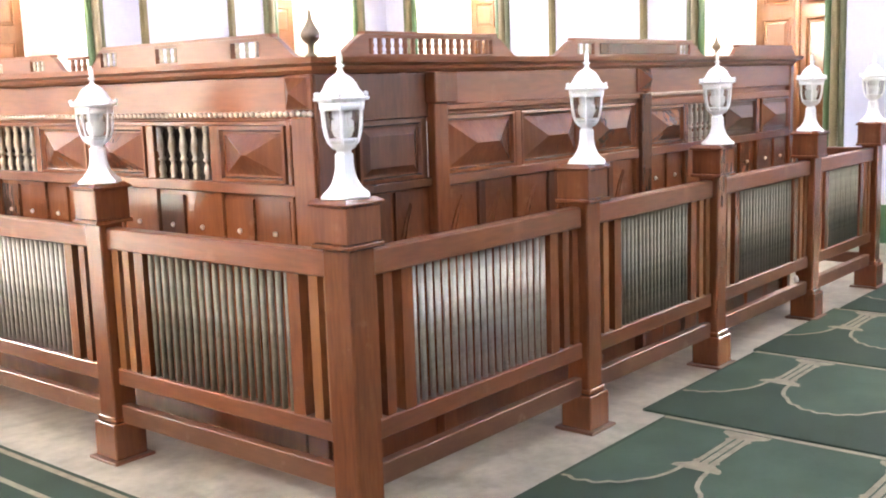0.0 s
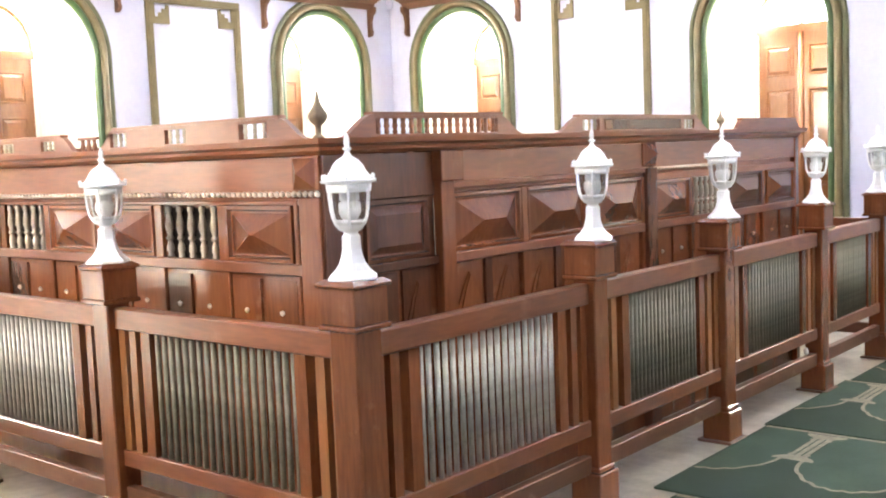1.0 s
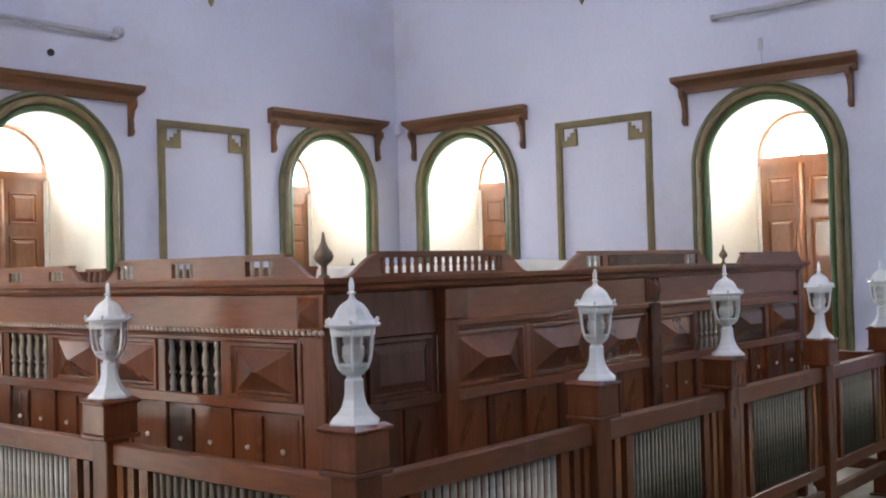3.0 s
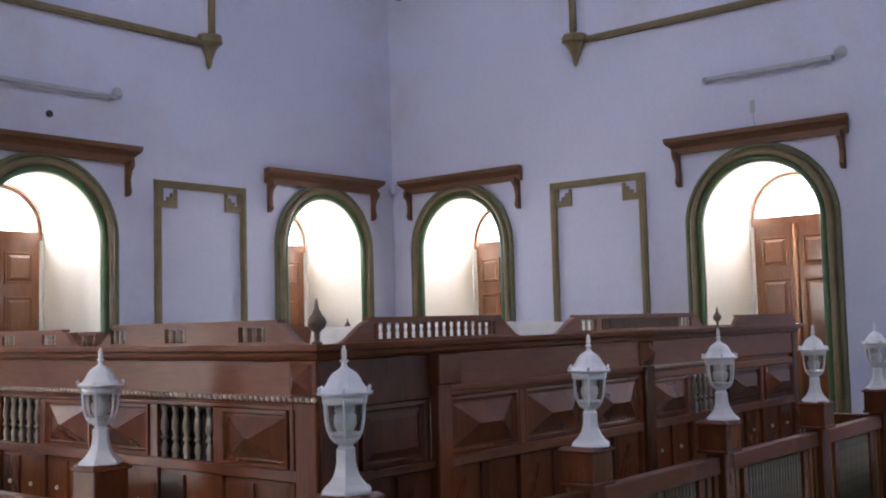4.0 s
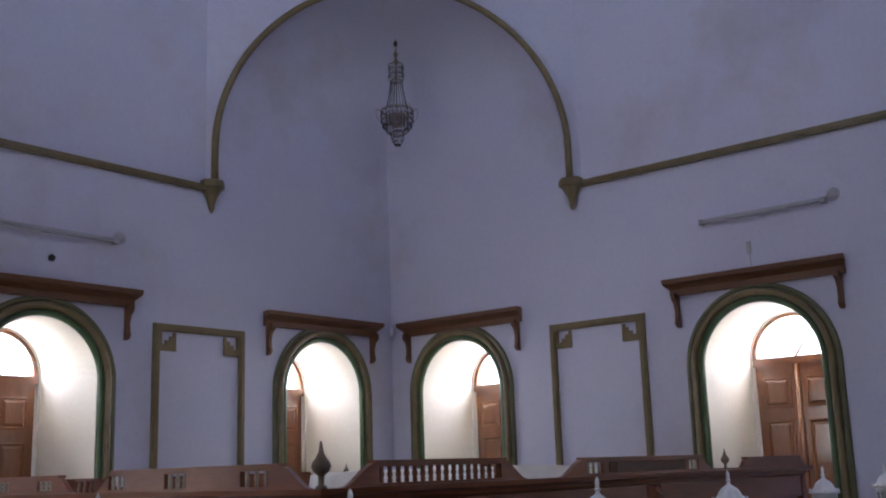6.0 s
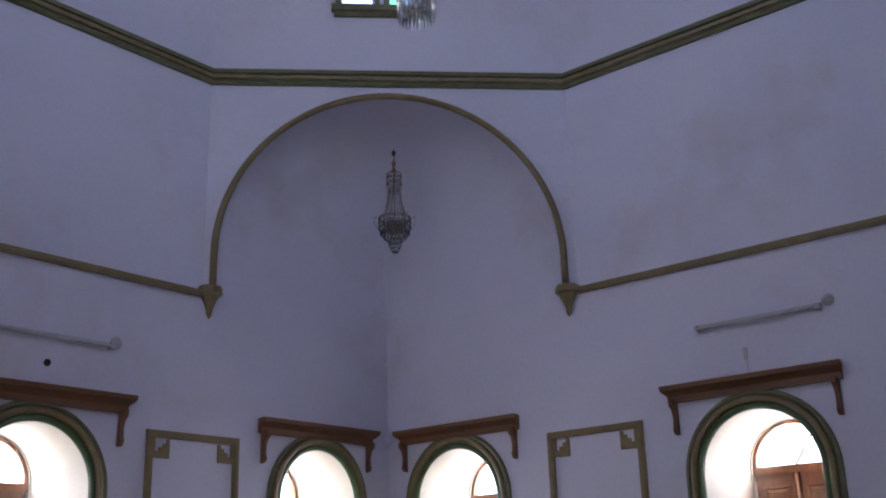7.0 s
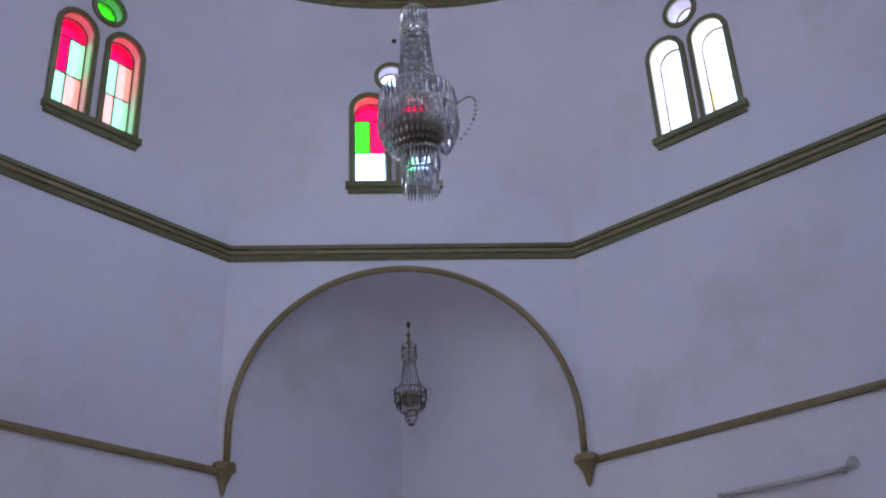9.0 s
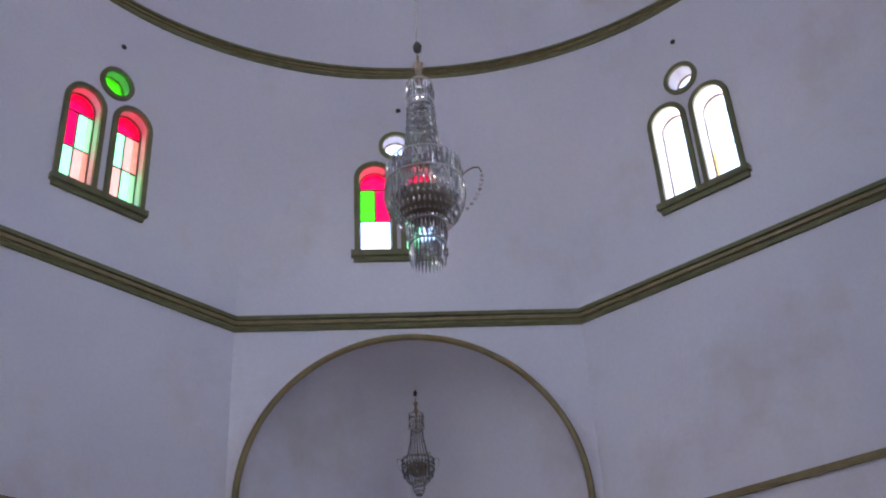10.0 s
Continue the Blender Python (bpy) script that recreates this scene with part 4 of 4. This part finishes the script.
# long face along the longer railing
# unlit side of the corner and its recess: shade put in as darker wood
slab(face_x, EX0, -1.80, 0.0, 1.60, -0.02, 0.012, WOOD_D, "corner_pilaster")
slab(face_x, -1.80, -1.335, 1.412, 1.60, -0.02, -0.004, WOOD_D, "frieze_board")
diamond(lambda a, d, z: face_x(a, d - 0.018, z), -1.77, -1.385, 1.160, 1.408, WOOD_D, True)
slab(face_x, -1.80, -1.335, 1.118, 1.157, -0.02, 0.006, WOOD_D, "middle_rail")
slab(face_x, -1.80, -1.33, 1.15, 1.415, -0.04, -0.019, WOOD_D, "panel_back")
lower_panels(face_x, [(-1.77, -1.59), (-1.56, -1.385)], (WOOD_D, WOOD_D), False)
slab(face_x, -1.335, -1.245, 0.0, 1.47, -0.02, 0.03, WOOD, "pilaster")
slab(face_x, -1.35, -1.20, 1.47, 1.60, -0.02, 0.05, WOOD, "pilaster_block")
slab(face_x, -1.245, 0.42, 1.46, 1.60, -0.02, 0.012, WOOD_H, "frieze_board")
slab(face_x, -1.245, 0.42, 1.435, 1.462, -0.02, 0.024, WOOD_H, "frieze_moulding")
slab(face_x, -1.245, 0.42, 1.416, 1.435, -0.02, 0.006, WOOD_H, "upper_rail")
slab(face_x, -1.245, 0.42, 1.112, 1.157, -0.02, 0.016, WOOD_H, "middle_rail")
slab(face_x, -1.245, 0.42, 1.15, 1.42, -0.04, -0.019, WOOD, "panel_back")
for a, b in ((-1.24, -0.735), (-0.68, -0.17), (-0.115, 0.395)):
    diamond(lambda q, d, z: face_x(q, d - 0.012, z), a, b, 1.160, 1.413, WOOD)
    slab(face_x, b + 0.003, b + 0.052, 0.42, 1.417, -0.02, 0.012, WOOD, "stile")
    m2 = (a + b) / 2
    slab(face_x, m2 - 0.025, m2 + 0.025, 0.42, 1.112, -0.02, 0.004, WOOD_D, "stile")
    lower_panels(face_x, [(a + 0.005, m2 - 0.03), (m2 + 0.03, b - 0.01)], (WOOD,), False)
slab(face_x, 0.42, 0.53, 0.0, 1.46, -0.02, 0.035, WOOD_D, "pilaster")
slab(face_x, 0.40, 0.55, 1.47, 1.60, -0.02, 0.02, WOOD, "pilaster_block")
bm = bmesh.new()
vs = [bm.verts.new(face_x(uu, 0.021, z)) for uu, z in ((0.415, 1.48), (0.535, 1.48), (0.535, 1.595), (0.415, 1.595))]
ap = bm.verts.new(face_x(0.475, 0.07, 1.5375))
for k in range(4):
    bm.faces.new((vs[k], vs[(k + 1) % 4], ap))
part("pyramid_boss", bm, WOOD, enc)
beads(face_x, 0.0, 1.45)
slab(face_x, 0.53, EX1, 1.46, 1.60, -0.02, 0.006, WOOD_H, "frieze_board")
slab(face_x, 0.53, EX1, 1.388, 1.428, -0.02, 0.006, WOOD_H, "upper_rail")
slab(face_x, 0.53, EX1, 1.112, 1.157, -0.02, 0.012, WOOD_H, "middle_rail")
slab(face_x, 0.53, EX1, 1.15, 1.40, -0.04, -0.019, WOOD, "panel_back")
for a, b, kd in ((0.55, 0.97, "d"), (1.03, 1.42, "b"), (1.52, 2.0, "f"), (2.08, 2.55, "d")):
    if kd == "b":
        baluster_window(lambda q, d, z: face_x(q, d + 0.012, z), a, b, 6)
    else:
        diamond(lambda q, d, z: face_x(q, d - 0.012, z), a, b, 1.160, 1.386, WOOD_D if kd == "f" else WOOD)
    slab(face_x, b + 0.005, b + 0.05, 0.42, 1.39, -0.02, 0.010, WOOD, "stile")
    m2 = (a + b) / 2
    lower_panels(face_x, [(a, m2 - 0.02), (m2 + 0.02, b)], (WOOD,))
slab(face_x, 2.56, EX1, 0.0, 1.60, -0.02, 0.014, WOOD, "corner_pilaster")
ogee_crest(face_x, -1.90, -0.70, 1.662, 1.750, WOOD_H, 0.18, ((-1.70, -0.90),))
ogee_crest(face_x, -0.42, 1.24, 1.662, 1.742, WOOD_H, 0.20, ((-0.19, -0.03), (0.90, 1.03)))
slab(face_x, 0.02, 0.86, 1.675, 1.73, 0.013, 0.018, WOOD_D, "crest_panel")
ogee_crest(face_x, 1.60, 2.66, 1.662, 1.722, WOOD_H, 0.10)
ogee_crest(back_x, -1.7, 0.1, 1.662, 1.72, WOOD_H, 0.18)
ogee_crest(back_x, 0.4, 2.3, 1.662, 1.72, WOOD_H, 0.18)


def finial(x, y, s=1.0):
    f = empty("onion_finial", "aged bronze onion-shaped finial on the enclosure corner", "finial", "finials",
              pose(x, y, 1.662))
    bm = bmesh.new()
    lathe(bm, [(0.020 * s, 0), (0.020 * s, 0.008), (0.010 * s, 0.014), (0.011 * s, 0.042 * s), (0.017 * s, 0.047 * s),
               (0.028 * s, 0.057 * s), (0.034 * s, 0.071 * s), (0.031 * s, 0.085 * s), (0.018 * s, 0.102 * s),
               (0.009 * s, 0.120 * s), (0.003 * s, 0.156 * s)], 14)
    part("onion", bm, BRONZE, f, "", True)


finial(-2.0, -1.05, 1.12)
finial(1.43, -1.04, 0.8)
finial(EX1, EY1, 0.9)
finial(EX0, EY1, 0.9)

# cloth-covered tomb inside
bm = bmesh.new()
nx, ny = 40, 40
grid = []
for i in range(nx + 1):
    row = []
    for j in range(ny + 1):
        x, y = 1.0 + 1.25 * i / nx, 0.1 + 2.4 * j / ny
        e = min(i, nx - i, j, ny - j) / 3
        h = 1.715 + 0.03 * noise.noise((x * 1.7, y * 1.7, 3)) + 0.02 * noise.noise((x * 6, y * 6, 1))
        z = h if e >= 1 else 0.0 + h * (0.3 + 0.7 * e) if e > 0 else 0.02
        row.append(bm.verts.new((x, y, z)))
    grid.append(row)
for i in range(nx):
    for j in range(ny):
        bm.faces.new((grid[i][j], grid[i + 1][j], grid[i + 1][j + 1], grid[i][j + 1]))
bm.faces.new([grid[i][0] for i in range(nx + 1)] + [grid[nx][j] for j in range(1, ny + 1)] +
             [grid[i][ny] for i in range(nx - 1, -1, -1)] + [grid[0][j] for j in range(ny - 1, 0, -1)])
tagged(part("covered_tomb", bm, CLOTH, smooth=True), "tomb draped with pale creased cloth inside the enclosure", "tomb")

# ---- carpets ----
def strip(bm, pts, w, z):
    """Flat woven line along points of the floor."""
    left, right = [], []
    for i, p in enumerate(pts):
        a, b = Vector(pts[max(i - 1, 0)]), Vector(pts[min(i + 1, len(pts) - 1)])
        t = (b - a).normalized()
        n = Vector((-t.y, t.x)) * w / 2
        left.append(bm.verts.new((p[0] + n.x, p[1] + n.y, z)))
        right.append(bm.verts.new((p[0] - n.x, p[1] - n.y, z)))
    for i in range(len(pts) - 1):
        bm.faces.new((left[i], left[i + 1], right[i + 1], right[i]))


def prayer_carpet(x0, x1, y0, y1, phase):
    """Row carpet with repeated arch fields; its length runs in y."""
    c = empty("prayer_carpet", "dark green row carpet with beige arch outlines and column stripes", "carpet",
              "prayer carpets")
    part("base", boxes((x0, x1, y0, y1, 0.0, 0.010)), CARPET_D, c)
    pitch, z = 0.66, 0.0125
    bm, bl = bmesh.new(), bmesh.new()
    strip(bm, [(x1 - 0.03, y0 + 0.01), (x1 - 0.03, y1 - 0.01)], 0.032, z)
    n = int((y1 - y0) / pitch) + 2
    for i in range(-1, n):
        yc = y1 - phase - pitch * i
        def ok(y):
            return y0 + 0.01 < y < y1 - 0.01
        # column of three stripes
        xa, xb = x1 - 0.52, x1 - 0.10
        if ok(yc - 0.12) and ok(yc + 0.12):
            edge = []
            for k in range(41):
                x = xa - 0.045 + (xb - xa + 0.09) * k / 40
                e = min(x - xa + 0.045, xb + 0.045 - x)
                edge.append((x, 0.046 + 0.058 * math.exp(-(e / 0.062) ** 4) + 0.014 * math.exp(-((e - 0.105) / 0.012) ** 2)))
            up, dn = ([bm.verts.new((x, yc + q * w, z)) for x, w in edge] for q in (1, -1))
            for k in range(40):
                bm.faces.new((up[k], up[k + 1], dn[k + 1], dn[k]))
            for k in (-0.03, 0.03):
                strip(bl, [(xa + 0.04, yc + k * 0.6), (xb - 0.04, yc + k * 0.6)], 0.008, z + 0.001)
        # scalloped arch between this column and the next
        pts = []
        for k in range(49):
            f = k / 48
            y = yc - 0.05 - (pitch - 0.10) * f
            x = xa + 0.02 - 0.40 * math.sin(math.pi * f) ** 0.45 - 0.020 * abs(math.sin(7 * math.pi * f))
            if ok(y):
                pts.append((max(x, x0 + 0.08), y))
        if len(pts) > 6:
            strip(bm, pts, 0.020, z + 0.0007)
            bg = bmesh.new()
            edge = [(p[0] + 0.012, p[1], 0.0113) for p in pts] + [(xb + 0.05, pts[-1][1], 0.0113), (xb + 0.05, pts[0][1], 0.0113)]
            bg.faces.new([bg.verts.new(v) for v in edge])
            part("field", bg, CARPET, c, "mid green field")
    tagged(part("woven_outline", bm, WEAVE, c, "beige woven outlines"), kind="stuff")
    tagged(part("woven_stripe", bl, CARPET, c, "green stripes in the columns"), kind="stuff")


for a, b, ph in ((-4.35, -3.12, 0.2), (-3.10, -1.84, 0.5), (-1.82, -0.53, 0.42), (-0.51, 0.78, 0.36), (0.80, 2.09, 0.26),
                 (2.11, 3.4, 0.5), (3.42, 4.7, 0.4)):
    prayer_carpet(a, b, -4.7, {-1.82: -1.735, -0.51: -1.60, 0.80: -1.575}.get(a, -1.60), ph)
c = empty("runner_carpet", "dark green carpet runner with beige border lines", "carpet")
part("base", boxes((-3.9, -2.56, -1.2, 4.7, 0.0, 0.010)), CARPET_D, c)
bm = bmesh.new()
for x in (-2.60, -2.78, -2.95, -3.5):
    strip(bm, [(x, -1.19), (x, 4.69)], 0.03, 0.0125)
tagged(part("woven_outline", bm, WEAVE, c, "beige woven border lines"), kind="stuff")

# ---- chandeliers ----
def chandelier(x, y, z0, s, top, arms, label, crystal, small=False):
    """Crystal chandelier: crown, tapering chains, basket and lower drop. z0: lowest point; s: its height."""
    ch = empty("chandelier", label, "chandelier", "chandeliers", pose(x, y, z0))
    q = s / 1.65
    def ringbar(r, z, t):
        bm = bmesh.new()
        sweep(bm, [(r * math.cos(2 * math.pi * i / 28), r * math.sin(2 * math.pi * i / 28), z) for i in range(28)], t, 6, True)
        return bm
    def drop(r=0.010, h=0.06):
        bm = bmesh.new()
        lathe(bm, [(0.002, 0), (r, h * 0.3), (r * 0.8, h * 0.7), (0.002, h)], 5)
        return bm
    def curtain(name, rings, per, n, r=0.011):
        """Strings of crystals that follow (radius, height) stations."""
        bm = bmesh.new()
        for i in range(n):
            a = 2 * math.pi * i / n
            for (r0, h0), (r1, h1) in zip(rings, rings[1:]):
                for k in range(per):
                    f = (k + 0.5) / per
                    rr, hh = (r0 + (r1 - r0) * f) * q, (h0 + (h1 - h0) * f) * q
                    hl = abs(h1 - h0) / per * q * 0.55
                    vs = [bm.verts.new((rr * math.cos(a), rr * math.sin(a), hh - hl)),
                          bm.verts.new((rr * math.cos(a), rr * math.sin(a), hh + hl))]
                    mid = [bm.verts.new((rr * math.cos(a) + r * q * math.cos(b), rr * math.sin(a) + r * q * math.sin(b), hh))
                           for b in (a, a + 2.1, a + 4.2)]
                    for j in range(3):
                        bm.faces.new((vs[0], mid[j], mid[(j + 1) % 3]))
                        bm.faces.new((vs[1], mid[(j + 1) % 3], mid[j]))
        tagged(part(name, bm, crystal, ch, "strings of clear crystal drops"), kind="stuff")
    if small:
        for nm, r, z in (("crown_ring", 0.122, 1.38), ("crown_ring", 0.128, 1.14), ("neck_ring", 0.10, 1.10), ("basket_ring", 0.255, 0.60),
                         ("basket_ring", 0.265, 0.44), ("drop_ring", 0.115, 0.20)):
            part(nm, ringbar(r * q, z * q, 0.009 * q), BRONZE, ch, "", True)
        curtain("crown_curtain", [(0.118, 1.37), (0.124, 1.14)], 2, 20)
        curtain("neck_curtain", [(0.095, 1.12), (0.11, 0.95), (0.145, 0.76), (0.19, 0.60)], 4, 18, 0.012)
        curtain("basket_curtain", [(0.255, 0.61), (0.270, 0.46), (0.225, 0.28)], 2, 30, 0.015)
        curtain("inner_curtain", [(0.19, 0.56), (0.18, 0.26)], 3, 18, 0.014)
        curtain("bowl_curtain", [(0.23, 0.34), (0.17, 0.22), (0.11, 0.18)], 2, 24, 0.014)
        curtain("drop_curtain", [(0.11, 0.20), (0.09, 0.08), (0.03, -0.02)], 2, 16, 0.012)
    else:
        for nm, r, z in (("crown_ring", 0.098, 1.63), ("crown_ring", 0.102, 1.45), ("collar_ring", 0.098, 1.41), 
                         ("basket_ring", 0.255, 0.885), ("basket_ring", 0.285, 0.70), ("drop_ring", 0.135, 0.36), ("drop_ring", 0.128, 0.20)):
            part(nm, ringbar(r * q, z * q, 0.006 * q), FIXTURE, ch, "", True)
        curtain("crown_curtain", [(0.096, 1.62), (0.100, 1.44)], 1, 26, 0.014)
        curtain("neck_curtain", [(0.096, 1.43), (0.104, 1.25), (0.124, 1.05), (0.155, 0.88)], 3, 28, 0.014)
        curtain("core_curtain", [(0.05, 1.40), (0.06, 1.20), (0.09, 0.95)], 4, 14, 0.012)
        curtain("basket_curtain", [(0.255, 0.885), (0.282, 0.70)], 1, 40, 0.018)
        curtain("skirt_curtain", [(0.283, 0.70), (0.272, 0.52)], 1, 44, 0.018)
        curtain("inner_curtain", [(0.20, 0.86), (0.215, 0.50)], 3, 26, 0.016)
        curtain("bowl_curtain", [(0.272, 0.54), (0.215, 0.42), (0.14, 0.35)], 2, 36, 0.016)
        curtain("drop_curtain", [(0.135, 0.37), (0.130, 0.20)], 1, 28, 0.014)
        curtain("tip_curtain", [(0.126, 0.20), (0.112, 0.04)], 1, 28, 0.014)
    bm = bmesh.new()
    lift = 0.0 if small else 0.1
    lathe(bm, [(r * (0.8 if small else 1.0), z + lift) for r, z in ((0.02, 0.30), (0.12, 0.32), (0.185, 0.40), (0.20, 0.50), (0.17, 0.52), (0.03, 0.50))], 20)
    for v in bm.verts:
        v.co *= q
    part("bowl", bm, BRONZE, ch, "dark inner metal bowl", True)
    bm = bmesh.new()
    cut = 0.25 if small else 0.0
    lathe(bm, [(0.012, 0.45), (0.012, 1.0)] + [(r, z - cut) for r, z in ((0.018, 1.3), (0.012, 1.62), (0.03, 1.66), (0.045, 1.70), (0.02, 1.74),
               (0.030, 1.80), (0.045, 1.83), (0.012, 1.86), (0.010, 1.92))], 10)
    for v in bm.verts:
        v.co *= q
    part("stem", bm, BRONZE, ch, "", True)
    for a in arms:
        bm = bmesh.new()
        a = radians(a)
        pts = [(0.25, 0.74), (0.30, 0.80), (0.36, 0.835), (0.40, 0.83), (0.415, 0.79)]
        if small:
            pts = [(0.24, 0.50), (0.27, 0.58), (0.31, 0.62), (0.335, 0.61), (0.34, 0.58)]
        sweep(bm, [(r * q * math.cos(a), r * q * math.sin(a), z * q) for r, z in pts], 0.006 * q, 6)
        arm = part("arm", bm, BRONZE, ch, "", True)
        bm = bmesh.new()
        for k in range(8):
            f = k / 7
            r = (0.34 - 0.06 * f ** 2) if small else 0.415 - 0.12 * f ** 2
            bmesh.ops.create_icosphere(bm, subdivisions=1, radius=(0.009 if small else 0.015) * q,
                                       matrix=Matrix.Translation((r * q * math.cos(a), r * q * math.sin(a), ((0.56 - 0.16 * f) if small else 0.76 - 0.28 * f) * q)))
        part("crystal_string", bm, crystal, arm, "string of glass beads")
    bm = bmesh.new()
    n = 14
    pts = [(0.012 * math.sin(i * 0.9), 0.012 * math.cos(i * 1.3), (1.88 - cut) * q + (top - z0 - (1.88 - cut) * q) * i / n) for i in range(n + 1)]
    sweep(bm, pts, 0.008, 6)
    part("cable", bm, FIXTURE, ch)
    bm = bmesh.new()
    lathe(bm, [(r, z - cut) for r, z in ((0.01, 1.95), (0.030, 1.97), (0.036, 2.02), (0.015, 2.06))], 10)
    for v in bm.verts:
        v.co *= q
    part("hook_cover", bm, IRON, ch, "", True)
    return ch


chandelier(-0.052, 0.042, 5.20, 1.65, 15.72, (-50,), "large crystal chandelier hanging from the dome", CRYSTAL)
chandelier(4.26, 4.155, 5.54, 1.22, 6.985, (-45, 20, 75, 135, 200, 260), "smaller dusty crystal chandelier hanging in the corner hood", DUSTY, True)

# ---- wall fittings ----
def wall_tube(place, u0, u1, z, end):
    t = empty("wall_tube_light", "dusty grey tube light fixed to the wall", "tube light", "tube lights")
    bm = bmesh.new()
    sweep(bm, [place(u0 + (u1 - u0) * i / 12, -0.055, z - 0.010 * math.sin(math.pi * i / 12)) for i in range(13)], 0.017, 8)
    part("tube", bm, FIXTURE, t, "", True)
    bm = bmesh.new()
    prism(bm, [(u0, z + 0.005), (u1, z + 0.005), (u1, z + 0.036), (u0, z + 0.036)], place, -0.034, 0.002)
    part("batten", bm, PALE, t)
    s = 1 if u1 > u0 else -1
    for u, h in ((u0, 0.02), (u1, 0.028)):
        bm = bmesh.new()
        prism(bm, [(u - h, z - 0.026), (u + h, z - 0.026), (u + h, z + 0.03), (u - h, z + 0.03)], place, -0.075, 0.0)
        bmesh.ops.bevel(bm, geom=bm.edges[:], offset=0.006, segments=1, affect="EDGES")
        part("tube_holder", bm, FIXTURE, t)
    rose = empty("wall_rose", "pale round plaster rose beside a tube light", "wall rose", "wall roses")
    bm = bmesh.new()
    a, c = Vector(place(end, 0.002, z + 0.055)), Vector(place(end, -1, z + 0.055))
    lathe(bm, [(0.060, 0), (0.062, 0.012), (0.053, 0.022), (0.042, 0.024), (0.036, 0.040), (0.016, 0.046), (0.005, 0.044)], 20)
    turn = (c - a).to_track_quat("Z", "Y").to_matrix().to_4x4()
    turn.translation = a
    bm.transform(turn)
    part("disc", bm, PALE, rose, "", True)
    bm = bmesh.new()
    sweep(bm, [place(u1, -0.02, z + 0.02), place(u1 + s * 0.04, -0.012, z + 0.03), place(end - s * 0.06, -0.01, z + 0.05)], 0.005, 6)
    part("wire", bm, FIXTURE, t)


PALE = material("dusty_pale_enamel", (0.36, 0.36, 0.40), (0.48, 0.48, 0.52), 0.6, 14, bump=0.08)
wall_tube(SIDES["east"], 0.668, -0.585, 4.085, -0.675)
wall_tube(SIDES["north"], -0.4, 0.97, 4.01, 1.04)
bm = bmesh.new()
lathe(bm, [(0.010, 3.36), (0.034, 3.37), (0.045, 3.41), (0.045, 3.45), (0.034, 3.49), (0.012, 3.51)], 14, (4.93, 4.93, 0))
tagged(part("corner_knob", bm, PLASTER, smooth=True), "white plaster knob in the corner between two cornices", "knob")
bm = bmesh.new()
lathe(bm, [(0.034, 0), (0.034, 0.014)], 14)
h = part("vent_hole", bm, IRON)
h.matrix_basis = Matrix.Translation((0.322, L - 0.001, 3.765)) @ pose(0, 0, 0, 90)
tagged(h, "small black round hole cover on the white wall", "vent", "vent caps")
bm = bmesh.new()
prism(bm, [(0.18, 3.70), (0.225, 3.70), (0.225, 3.82), (0.18, 3.82)], SIDES["east"], -0.012, 0.002)
plate = tagged(part("wall_plate", bm, PALE), "small grey plate on the white wall above the door", "wall plate")
bm = bmesh.new()
sweep(bm, [SIDES["east"](0.20 - 0.004 * i, -0.006, 3.71 - 0.05 * i) for i in range(5)], 0.004, 6)
part("cable", bm, FIXTURE, plate)

# scrap of cloth tied to the railing
bm = bmesh.new()
bmesh.ops.create_icosphere(bm, subdivisions=2, radius=0.016)
for v in bm.verts:
    v.co *= 1 + 0.35 * noise.noise(v.co * 60)
    v.co.z *= 1.5
scrap = part("cloth_scrap", bm, CLOTH, smooth=True)
scrap.matrix_basis = pose(1.49, -1.545, 0.30)
tagged(scrap, "small white cloth scrap knotted to the railing foot rail", "cloth")
